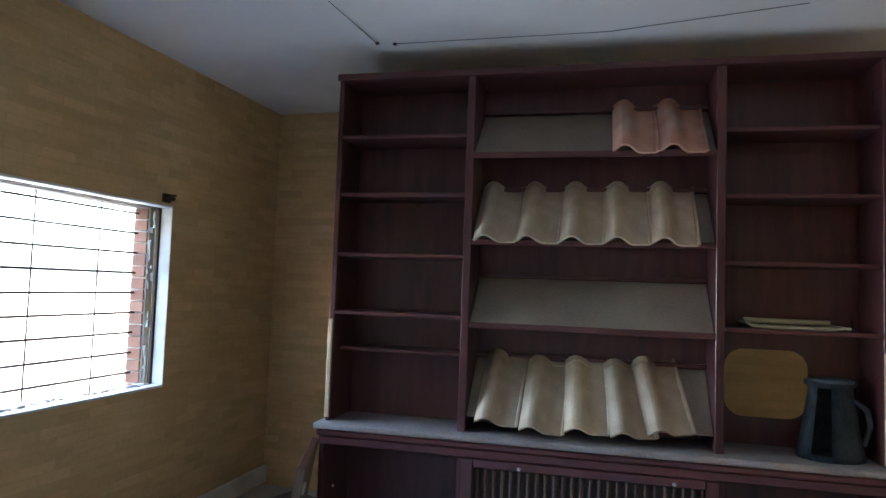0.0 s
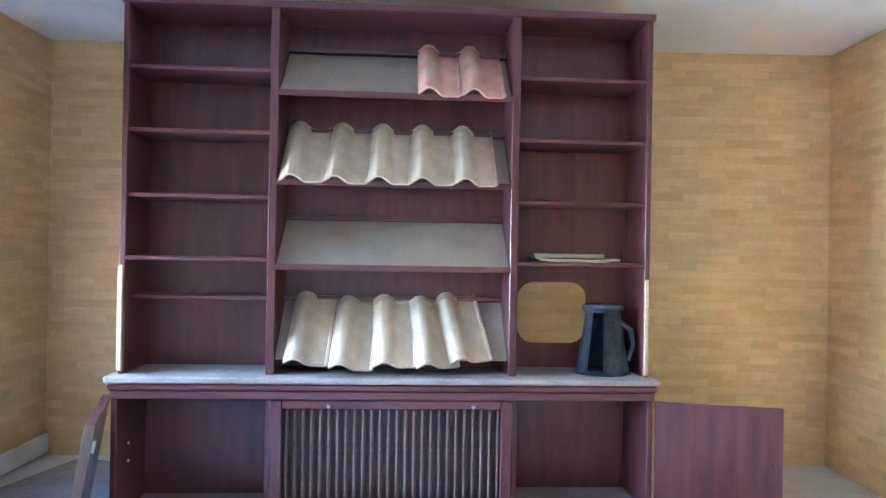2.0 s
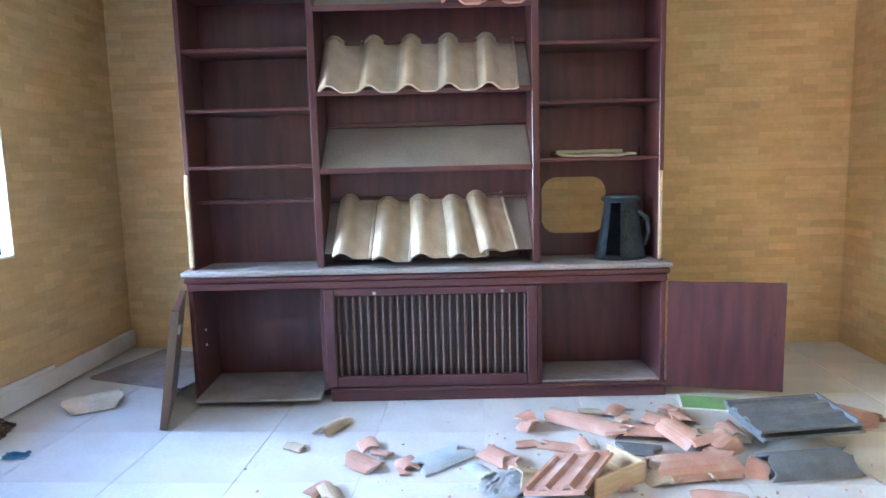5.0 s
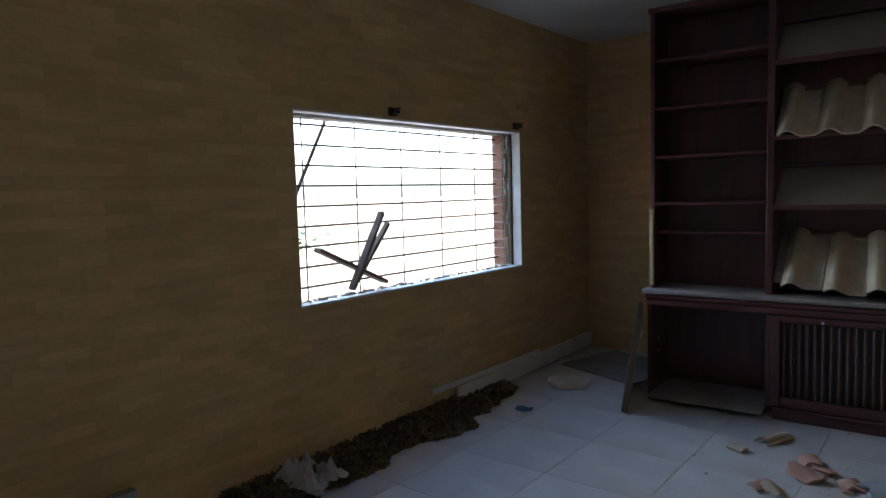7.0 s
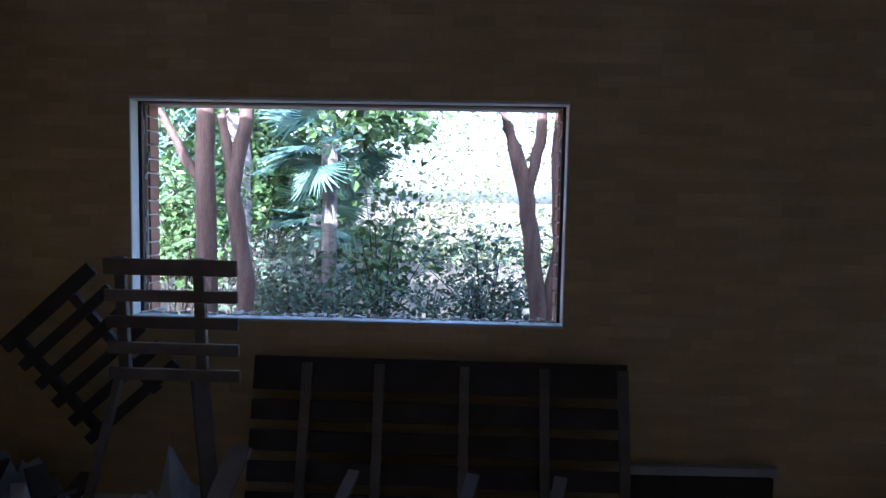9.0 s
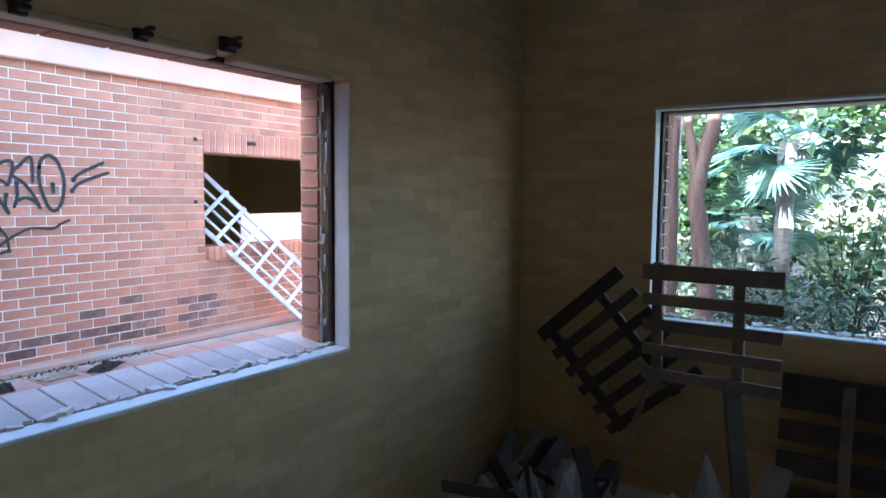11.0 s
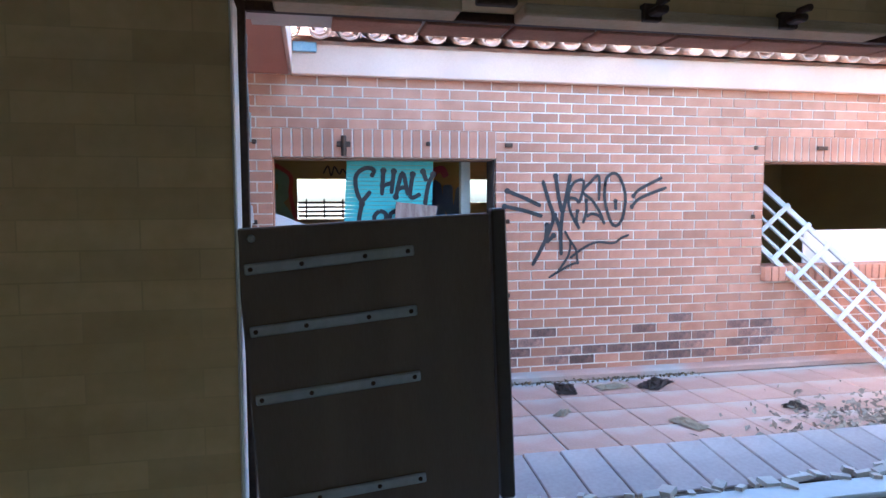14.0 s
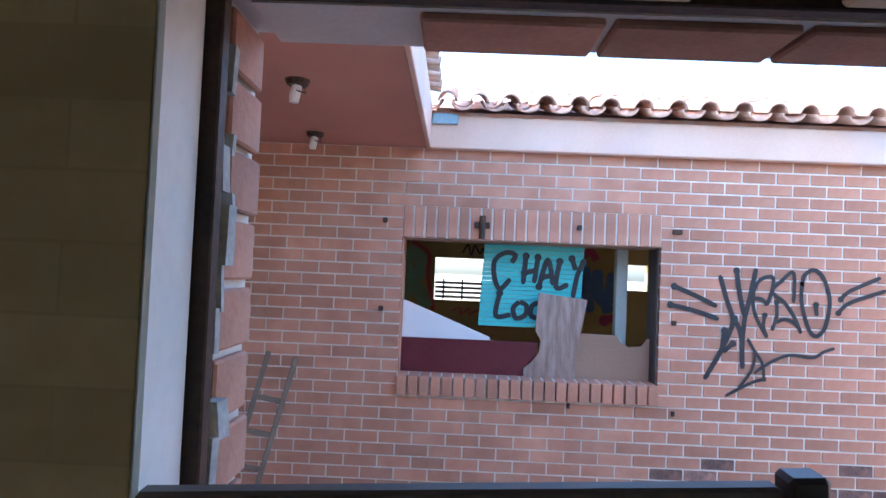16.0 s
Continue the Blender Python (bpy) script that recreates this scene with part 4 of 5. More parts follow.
for y in (-1.75, -1.2, -0.8):
    plank("plank", (-0.30, y, 0.16), (-0.62, y + 0.1, 0.36), 0.06, 0.02, M_GREYWOOD, "short grey plank across the lumber pile", "plank", "lumber by the wall")
plank("plank", (-0.25, -2.30, 0.02), (-0.62, -2.18, 0.46), 0.11, 0.02, M_GREYWOOD, "wide grey board leaning on the pile", "plank", "lumber by the wall")
plank("profile", (-1.0, -0.30, 0.26), (-1.0, 0.45, 0.27), 0.05, 0.045, M_METAL_LT, "pale metal profile lying along the wall", "metal profile")
# made-up prop, darkened to stand in for the litter below the profile
plank("board", (-1.0, -0.28, 0.117), (-1.0, 0.43, 0.120), 0.05, 0.232, M_DARKWOOD, "dark board added under the profile in place of dark litter", "board")
for k, (x, y, w, h) in enumerate(((-0.55, -2.55, 0.5, 0.5), (-0.45, -3.0, 0.5, 0.55), (-0.2, -3.3, 0.5, 0.35), (-0.75, -3.45, 0.5, 0.4), (0.2, -3.5, 0.4, 0.25))):
    crumple(pose(x, y, 0, 0, 0, 30 * k), M_PLASTIC, "dirty crumpled plastic sheet in the rubbish heap", w, w * 0.8, h, 41 + k, "plastic_sheet", "plastic sheet")
for k in range(8):
    plank("plank", (-0.9 + rng.uniform(0, 0.9), -3.5 + rng.uniform(0, 0.9), 0.02), (-0.9 + rng.uniform(0, 1.0), -3.6 + rng.uniform(0, 0.7), 0.25 + rng.uniform(0, 0.25)), 0.09, 0.02, M_DARKWOOD, "dark broken board in the rubbish heap", "plank", "rubbish heap boards")
bm = bmesh.new()
v4 = [bm.verts.new(p) for p in ((0, 0, 0), (0.34, 0, 0), (0.16, 0, 0.42), (0, 0.006, 0), (0.34, 0.006, 0), (0.16, 0.006, 0.42))]
for f in ((0, 1, 2), (5, 4, 3), (0, 3, 4, 1), (1, 4, 5, 2), (2, 5, 3, 0)):
    bm.faces.new([v4[i] for i in f])
solo("glass_shard", bm, M_WHITE_BOARD, pose(0.62, -3.42, 0, 12, 0, 180), "pointed pale board scrap leaning on the wall", "board scrap")

# ---- panel standing in the courtyard window ----
pn = thing("cabinet_panel", pose(2.565, -3.76, 0.998, 0, 0, 180) @ pose(0, 0, 0, 3, 0, 0) @ pose(0, 0, 0.03, 0, -3.2, 0), "dark brown cabinet panel with metal strips propped in the window", "panel")
PW, PH = 0.545, 0.635
part("board", box(0.0, PW - 0.036, -0.01, 0.01, 0, PH, 0.003), M_PANEL, pn)
part("edge_board", box(PW - 0.032, PW, -0.014, 0.016, 0, PH + 0.008, 0.004), M_PANEL_EDGE, pn)
for i, z in enumerate((0.555, 0.43, 0.29, 0.065)):
    s = part("strip", box(0.0, 0.335, -0.008, 0.0, -0.011, 0.011, 0.003), M_METAL_LT, pn, "pale galvanised runner strip", at=pose(0.012, -0.0105, z, 0, -2.5, 0))
    for x in (0.012, 0.11, 0.235, 0.322):
        part("screw", tube([(x, -0.008, 0), (x, -0.0105, 0)], [0.005, 0.004], 8), M_METAL_DK, s)
part("screw", tube([(0.03, -0.0105, 0.615), (0.03, -0.016, 0.615)], [0.008, 0.006], 8), M_METAL_LT, pn)

# ---- the courtyard ----
ground = solo("ground", box(-900, 900, -900, 900, -0.6, -0.35, 0), M_GROUND, ORIGIN, "dry earth of the garden", "ground", kind="structure")
before_yard = set(scene.objects)
YB, ZF = -7.2, 0.33
O1 = (1.05, 2.735, 1.17, 2.065)
O2 = (-2.95, -1.295, 1.17, 2.065)
yard = solo("pavement", box(-3.6, 5.2, YB - 0.2, -3.66, -0.2, ZF - 0.012, 0), M_CEMENT, ORIGIN, "red terracotta paved courtyard with dusty cement patches", "pavement", kind="structure")
solo("kerb", box(-3.6, 5.2, YB + 0.002, YB + 0.15, ZF - 0.01, ZF + 0.05, 0.012), M_PAVE, ORIGIN, "low cement kerb along the brick wall", "kerb", kind="structure")
bwall = solo("wall_courtyard", pierced("x", -3.6, 5.2, YB - 0.24, YB - 0.006, ZF - 0.1, 2.75, [O1, O2]), M_MORTAR, ORIGIN, "red brick house wall with graffiti and two window openings", "wall", kind="structure")
solo("wall_yard_west", box(-3.85, -3.6, YB - 0.24, -5.6, -0.2, 2.7, 0), M_BRICK_J, ORIGIN, "plain red brick courtyard wall", "wall", kind="structure")
solo("wall_yard_east", box(5.2, 5.45, YB - 0.24, -3.7, -0.2, 2.65, 0), M_BRICK_J, ORIGIN, "plain red brick courtyard wall", "wall", kind="structure")

# eaves: fascia, porch soffit, roofs
solo("fascia", box(-3.6, 2.58, YB - 0.05, YB + 0.06, 2.645, 2.86, 0.008), M_PINK, ORIGIN, "pale pink rendered eaves band", "fascia", kind="structure")
porch = solo("porch_roof", box(2.60, 5.45, YB - 0.24, -3.66, 2.655, 2.92, 0), M_SOFFIT, ORIGIN, "reddish rendered porch soffit joining the two houses", "porch", kind="structure")
solo("porch_fascia", box(2.572, 2.598, YB + 0.062, -3.66, 2.648, 2.93, 0.004), M_PINK, ORIGIN, "pale pink rendered porch edge", "fascia", kind="structure")
pipe = thing("gutter_joint", ORIGIN, "torn bluish plastic flashing at the eaves corner", "flashing")
part("flap", box(2.40, 2.57, YB + 0.062, YB + 0.085, 2.80, 2.87, 0.006), material("blue_plastic", (0.18, 0.32, 0.42), (0.36, 0.48, 0.54), 0.5), pipe)


def barrel_mesh(mat, r, ln):
    k = 8
    return mesh_of("roof_tile", sheet([(-r * math.cos(math.pi * i / k), r * math.sin(math.pi * i / k)) for i in range(k + 1)], ln, 0.014, 1), mat, True)


# paler than the red tile: the sun's brightness is put into this colour
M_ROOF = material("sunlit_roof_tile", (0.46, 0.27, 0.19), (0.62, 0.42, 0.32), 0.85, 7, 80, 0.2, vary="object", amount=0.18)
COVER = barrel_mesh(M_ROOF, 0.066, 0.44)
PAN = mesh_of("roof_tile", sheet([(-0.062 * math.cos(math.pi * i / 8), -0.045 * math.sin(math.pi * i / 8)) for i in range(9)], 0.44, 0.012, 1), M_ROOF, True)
roof = solo("roof_courtyard", box(0, 6.25, -4.0, -0.16, -0.08, -0.045, 0), M_TILE_RED, pose(-3.65, YB + 0.12, 2.905, -17, 0, 0), "terracotta barrel-tiled roof over the brick house", "roof", kind="structure")
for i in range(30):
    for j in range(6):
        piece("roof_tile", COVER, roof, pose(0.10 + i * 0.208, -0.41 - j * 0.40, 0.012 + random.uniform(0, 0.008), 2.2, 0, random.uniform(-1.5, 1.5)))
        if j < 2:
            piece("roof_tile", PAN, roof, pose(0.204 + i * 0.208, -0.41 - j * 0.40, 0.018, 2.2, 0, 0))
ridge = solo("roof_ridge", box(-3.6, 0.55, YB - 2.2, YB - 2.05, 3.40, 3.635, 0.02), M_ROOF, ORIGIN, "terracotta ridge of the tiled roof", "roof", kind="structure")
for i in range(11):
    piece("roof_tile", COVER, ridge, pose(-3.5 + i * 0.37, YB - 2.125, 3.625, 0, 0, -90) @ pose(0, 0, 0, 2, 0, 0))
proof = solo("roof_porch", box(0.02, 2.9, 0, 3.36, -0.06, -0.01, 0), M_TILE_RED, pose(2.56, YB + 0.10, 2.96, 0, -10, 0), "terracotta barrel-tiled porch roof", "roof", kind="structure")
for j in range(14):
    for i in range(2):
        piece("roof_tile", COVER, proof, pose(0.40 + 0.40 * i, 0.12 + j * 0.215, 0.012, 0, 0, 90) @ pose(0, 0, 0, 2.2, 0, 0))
for x, y in ((3.26, -6.85), (3.10, -5.75)):
    lamp = thing("lamp_socket", pose(x, y, 2.655), "bare lamp holder under the porch ceiling", "lamp holder", "porch lamp holders")
    part("rose", tube([(0, 0, 0), (0, 0, -0.025)], [0.055, 0.045], 12), M_METAL_DK, lamp)
    part("holder", tube([(0, 0, -0.025), (0.01, 0, -0.07), (0.012, 0, -0.10)], [0.022, 0.024, 0.02], 10), M_WHITE, lamp)
    part("wire", tube([(-0.03, 0, -0.02), (-0.04, 0.01, -0.06), (0.0, 0.02, -0.05)], [0.004] * 3, 5), M_CABLE, lamp)

# things in and behind the far openings
def room_behind():
    solo("wall_back", pierced("x", -4.2, 5.2, -10.75, -10.6, 0, 2.8, [(1.95, 2.62, 1.52, 2.02), (0.12, 0.44, 1.72, 2.02)]), M_OCHRE, ORIGIN, "ochre plaster wall with graffiti in the far room", "wall", kind="structure")
    solo("floor_back", box(-4.2, 5.2, -10.75, YB - 0.241, 0.1, 0.3, 0), M_CEMENT, ORIGIN, "dusty cement floor of the far room", "floor", kind="structure")
    solo("ceiling_back", box(-4.2, 5.2, -10.75, YB - 0.241, 2.5, 2.6, 0), M_CEIL, ORIGIN, "white ceiling of the far room", "ceiling", kind="structure")
    solo("wall_back_west", box(-4.3, -4.2, -10.75, YB - 0.241, 0.3, 2.5, 0), M_OCHRE, ORIGIN, "ochre plaster end wall of the far room", "wall", kind="structure")
    solo("wall_back_east", box(5.2, 5.3, -10.75, YB - 0.241, 0.3, 2.5, 0), M_OCHRE, ORIGIN, "ochre plaster end wall of the far room", "wall", kind="structure")


room_behind()
for o in (O1, O2):
    for x0, mat in ((o[0], M_DARKWOOD), (o[1] - 0.012, M_BRICK_J)):
        solo("window_jamb", box(x0, x0 + 0.012, YB - 0.24, YB - 0.054, o[2] + 0.006, o[3] - 0.004, 0.002), mat, ORIGIN, "narrow jamb of the far window", "window jamb", kind="structure")
    solo("window_jamb", box(o[0] + 0.013, o[1] - 0.013, YB - 0.24, YB - 0.054, o[3] - 0.012, o[3], 0.002), M_BROWNB, ORIGIN, "brown head board of the far window", "window jamb", kind="structure")
rails = thing("window_rail", ORIGIN, "rusty slatted rail in the far room's window", "rail")
for i in range(4):
    part("slat", box(1.96, 2.61, -10.69, -10.67, 1.545 + i * 0.055, 1.575 + i * 0.055, 0.002), M_BROWNB, rails)
for x in (2.05, 2.28, 2.5):
    part("upright", box(x, x + 0.02, -10.668, -10.65, 1.525, 1.77, 0.002), M_METAL_DK, rails)
# turquoise slatted blind with sprayed letters
blind = thing("window_blind", ORIGIN, "turquoise slatted blind with black sprayed letters", "blind")
for i in range(18):
    z = 2.05 - i * 0.031
    s0, s1 = 2.185 + 0.0016 * i, 1.505 + 0.001 * i
    part("slat", box(s1, s0, -7.425, -7.415, z - 0.029, z, 0.003), M_TEAL, blind)


part("head_rail", box(1.50, 2.19, -7.43, -7.405, 2.051, 2.0655, 0.002), M_TEAL, blind)


def tealp(u, v):
    return (2.18 - u * 0.68, -7.412, 2.05 - v * 0.55)


LETTERS = [[(0.27, 0.22), (0.30, 0.12), (0.20, 0.10), (0.10, 0.20), (0.10, 0.40), (0.16, 0.55), (0.26, 0.42)],
           [(0.41, 0.13), (0.39, 0.48)], [(0.53, 0.14), (0.50, 0.46)], [(0.40, 0.34), (0.52, 0.30)],
           [(0.55, 0.50), (0.63, 0.16), (0.69, 0.48)], [(0.58, 0.38), (0.68, 0.36)],
           [(0.75, 0.18), (0.72, 0.50), (0.84, 0.46)], [(0.87, 0.14), (0.91, 0.28)], [(0.99, 0.18), (0.93, 0.34), (0.89, 0.62)]]
LETTERS_B = [[(0.16, 0.60), (0.13, 0.88), (0.28, 0.86)], [(0.36, 0.70), (0.30, 0.78), (0.33, 0.90), (0.42, 0.86), (0.43, 0.74), (0.36, 0.70)],
             [(0.56, 0.70), (0.49, 0.74), (0.48, 0.86), (0.57, 0.90)], [(0.66, 0.70), (0.61, 0.78), (0.64, 0.90), (0.73, 0.86), (0.73, 0.74), (0.66, 0.70)]]
for k, st in enumerate(LETTERS + LETTERS_B):
    part("stroke", stroke_mesh([st], tealp, 0.034, k * 0.0003), M_SPRAY, blind, "black sprayed line")


def cutboard(name, pts, y, depth, mat, label):
    return solo(name, outline(pts, depth), mat, pose(0, y, 0), label, "board", "boards propped in the far window")


cutboard("white_board", [(2.78, 1.30), (2.74, 1.66), (2.13, 1.42), (2.12, 1.30)], -7.395, 0.016, M_WHITE_BOARD, "white board slanting in the far window")
cutboard("maroon_board", [(2.78, 1.172), (1.84, 1.172), (1.80, 1.40), (2.78, 1.40)], -7.37, 0.016, M_MAROON, "dark maroon board standing on the far sill")
cutboard("scuffed_board", [(1.90, 1.172), (1.56, 1.172), (1.555, 1.35), (1.49, 1.70), (1.815, 1.735), (1.83, 1.48), (1.79, 1.42), (1.80, 1.34), (1.85, 1.27), (1.90, 1.23)], -7.34, 0.016, M_SCRUFF, "scuffed brown wooden board cut in a curve")
cutboard("brown_board", [(1.60, 1.172), (1.02, 1.172), (1.02, 1.46), (1.08, 1.455), (1.11, 1.405), (1.20, 1.395), (1.26, 1.43), (1.28, 1.47), (1.60, 1.475)], -7.375, 0.016, M_BROWNB, "brown board with a rounded cut-out standing on the sill")
solo("post", box(1.17, 1.25, -7.62, -7.55, 0.3, 2.5, 0.004), M_POST, ORIGIN, "grey-green upright post in the far room", "post")
cutboard("white_board", [(-2.9, 1.172), (-1.86, 1.172), (-1.86, 1.47), (-2.9, 1.47)], -7.40, 0.016, M_WHITE_BOARD, "white board standing in the second far window")
solo("wall_partition", box(-2.4, -2.2, -9.4, -9.0, 0.3, 2.5, 0), M_OCHRE, ORIGIN, "dim ochre pillar inside the far room", "wall", kind="structure")


# painted figures on the far room's wall
def backp(u, v):
    return (u, -10.596, v)


def mural(name, strokes, w, mat, label):
    th = thing(name, ORIGIN, label, "graffiti", "graffiti in the far room")
    for k, st in enumerate(strokes):
        part("stroke", stroke_mesh([st], backp, w, k * 0.0004 + len(scene.objects) % 7 * 0.0003), mat, th)
    return th


mural("graffiti", [[(2.98, 1.3), (2.95, 2.1)], [(2.95, 2.08), (2.78, 2.0), (2.80, 1.82), (2.95, 1.78)], [(2.92, 1.78), (2.76, 1.55), (2.70, 1.42)]], 0.16, M_GMINT, "mint green painted letter on the far wall")
mural("graffiti", [[(2.90, 2.2), (2.70, 2.06), (2.70, 1.84), (2.66, 1.6), (2.62, 1.4)]], 0.05, M_GRED, "red painted outline on the far wall")
mural("graffiti", [[(1.0, 1.45), (0.94, 1.75), (0.88, 1.95), (0.84, 1.75), (0.80, 1.45)], [(0.72, 1.95), (0.70, 1.65), (0.60, 1.60), (0.54, 1.92)], [(0.62, 1.6), (0.58, 1.45)]], 0.13, M_GBLUE, "dark blue painted letters on the far wall")
mural("graffiti", [[(0.92, 2.1), (0.80, 2.15), (0.74, 2.05)], [(1.3, 1.36), (1.15, 1.33), (1.0, 1.36)], [(0.62, 1.36), (0.5, 1.4)]], 0.09, M_GPINK, "pink paint splashes on the far wall")
mural("graffiti", [[(2.4, 1.40), (2.3, 1.44), (2.3, 1.36), (2.2, 1.44), (2.2, 1.36), (2.1, 1.42), (2.0, 1.36), (1.95, 1.44), (1.85, 1.36)]], 0.018, M_GRED, "thin red scribble on the far wall")
mural("graffiti", [[(2.3, 2.08), (2.24, 2.18), (2.2, 2.06), (2.16, 2.17), (2.1, 2.08), (2.06, 2.14), (2.0, 2.06)]], 0.02, M_SPRAY, "thin black scribble on the far wall")
mural("graffiti", [[(-3.0, 1.2), (-2.75, 1.35), (-2.65, 1.7), (-2.8, 2.05), (-3.0, 2.1)]], 0.10, M_GMINT, "mint green painted curve on the far wall")


# black sprayed tag on the brick wall
def tagp(u, v):
    return (1.045 - 0.00137 * u, YB + 0.004, 2.053 - 0.00137 * v + 0.00007 * u)


TAG_A = [[(60, 175), (160, 220), (262, 272)], [(45, 262), (160, 292), (272, 332)], [(272, 125), (310, 250), (338, 330), (322, 400), (270, 510), (212, 612)],
         [(350, 105), (368, 220), (392, 320)], [(440, 95), (415, 230), (393, 330), (384, 440), (388, 565)], [(300, 385), (292, 470)], [(345, 330), (372, 390), (385, 450)], [(340, 447), (295, 485)]]
TAG_B = [[(495, 268), (520, 185), (515, 135), (460, 150), (430, 215), (440, 310), (498, 420)], [(430, 235), (470, 240), (495, 268)], [(485, 315), (480, 370), (498, 418)],
         [(618, 258), (615, 118), (560, 155), (518, 205), (575, 255), (625, 330), (655, 402)], [(538, 255), (540, 320), (520, 388)], [(540, 350), (575, 335), (620, 350), (650, 385)]]
TAG_C = [[(655, 160), (655, 260), (690, 380), (728, 415), (768, 370), (785, 250), (755, 145), (710, 105), (665, 130), (655, 180)], [(722, 268), (726, 320)],
         [(835, 245), (880, 205), (1020, 145)], [(826, 308), (880, 260), (1050, 205)]]
TAG_D = [[(408, 425), (440, 480), (478, 540), (488, 612)], [(488, 615), (430, 630), (310, 690)], [(445, 490), (430, 570), (370, 655)], [(442, 585), (500, 545), (600, 503), (710, 515), (760, 490), (812, 472)]]
spray = thing("sprayed_tag", ORIGIN, "large black sprayed tag on the red brick wall", "graffiti")
count = 0
for group_, w in ((TAG_A, 0.031), (TAG_B, 0.024), (TAG_C, 0.026), (TAG_D, 0.020)):
    for st in group_:
        count += 1
        part("stroke", stroke_mesh([st], tagp, w, count * 0.0002), M_SPRAY, spray)

# rusty hinge stubs on the wall
for x, z, w in ((2.854, 1.594, 0.03), (2.85, 2.17, 0.03), (1.585, 2.17, 0.03), (0.953, 2.168, 0.06), (-1.207, 2.176, 0.03), (-1.2, 1.60, 0.03), (-1.85, 2.18, 0.10), (0.96, 1.58, 0.03), (0.95, 1.0, 0.02), (1.62, 1.02, 0.02)):
    solo("hinge_stub", box(x - w / 2, x + w / 2, YB - 0.002, YB + 0.02, z - 0.016, z + 0.016, 0.004), M_METAL_DK, ORIGIN, "rusty hinge stub in the brick wall", "hinge stub", "hinge stubs")
hb = thing("rusty_bracket", pose(2.217, YB + 0.002, 2.16), "rusty shutter hinge over the far window", "hinge")
part("plate", box(-0.05, 0.05, 0, 0.02, -0.02, 0.02, 0.004), M_METAL_DK, hb)
part("pin", tube([(0, 0.03, 0.06), (0, 0.035, -0.09)], [0.02, 0.02], 8), M_METAL_DK, hb)

# white slatted shutter leaning on the wall
M_SHUTTER = material("greyed_white_slat", (0.46, 0.46, 0.45), (0.60, 0.60, 0.58), 0.6, 5, 70, 0.1)
sh = thing("slatted_shutter", pose(-1.07, YB + 0.02, 1.92), "white slatted shutter leaning aslant against the wall", "shutter")
dirn = Vector((-1.18, 0.80, -1.42)).normalized()
across = Vector((-0.80, -0.10, 0.58))
across = (across - dirn * across.dot(dirn)).normalized()
nrm = across.cross(dirn).normalized()
sh.matrix_basis = Matrix.Translation(Vector((-1.295, YB - 0.10, 1.355)) - dirn * 0.32) @ Matrix((across, nrm, -dirn)).transposed().to_4x4()
for i in range(5):
    w_ = 0.05 if i in (0, 4) else 0.026
    part("rail", box(i * 0.115, w_ + i * 0.115, -0.012, 0.012, -1.98, 0.0, 0.003), M_SHUTTER, sh)
for j in range(7):
    part("batten", box(-0.005, 0.515, -0.03, -0.0125, -0.30 - j * 0.235, -0.26 - j * 0.235, 0.003), M_SHUTTER, sh)
ladder = thing("broken_ladder", pose(3.52, -6.75, ZF, 0, 0, 15), "grey wooden frame leaning in the courtyard corner", "frame")
for x in (0.0, 0.16):
    part("rail", box(x, x + 0.03, 0, 0.03, 0, 1.0, 0.003), M_GREYWOOD, ladder, at=pose(0, 0, 0, 0, -14, 0))
for j in range(4):
    part("rung", box(0.031, 0.159, 0.004, 0.026, 0.12 + j * 0.2, 0.15 + j * 0.2, 0.003), M_GREYWOOD, ladder, at=pose(0, 0, 0, 0, -14, 0))

# litter in the courtyard
for k, (x, y, w, mat, nm) in enumerate(((0.25, -6.80, 0.26, M_TILE_SAND, "pale torn paper"), (-0.1, -6.80, 0.34, M_DARKWOOD, "dark charred scrap"), (0.62, -6.82, 0.3, M_DARKWOOD, "dry palm leaf scrap"),
                                     (0.15, -5.94, 0.24, M_TILE_SAND, "curled dry leaf"), (-0.75, -6.1, 0.16, M_DARKWOOD, "dark charred scrap"), (-1.2, -5.6, 0.3, M_PLASTIC, "white torn plastic scrap"),
                                     (-0.9, -5.5, 0.26, M_DARKWOOD, "dark charred scrap"), (-1.4, -5.2, 0.3, M_PLASTIC, "white torn plastic scrap"), (0.9, -5.4, 0.1, M_PLASTIC, "white torn plastic scrap"),
                                     (2.4, -6.9, 0.4, M_PLASTIC, "pale plastic scrap"), (2.75, -6.85, 0.5, M_LITTER, "dry leaf heap"), (0.85, -6.3, 0.16, M_TILE_SAND, "curled dry leaf"))):
    crumple(pose(x, y, ZF + (0.05 if y < YB + 0.13 else 0), 0, 0, 37 * k), mat, nm + " on the paving", w, w * 0.5, 0.035, 60 + k, "litter_scrap", "litter")
rng3 = random.Random(11)
lit = leaves(rng3, 1500, lambda: Vector((-1.3 + rng3.gauss(0, 0.45), -5.55 + rng3.gauss(0, 0.3), ZF + 0.006 + abs(rng3.gauss(0, 0.012)))), 0.03)
lit.materials.append(M_DUST)
tagged(new("burnt_litter", lit), "heap of burnt and torn scraps on the paving", "litter", kind="stuff")
lit2 = leaves(rng3, 420, lambda: Vector((rng3.uniform(-0.6, 3.4), -7.05 + abs(rng3.gauss(0, 0.07)), ZF + 0.004 + abs(rng3.gauss(0, 0.004)))), 0.018)
lit2.materials.append(M_LITTER)
tagged(new("leaf_litter", lit2), "dry leaves gathered along the brick wall", "leaf litter", kind="stuff")
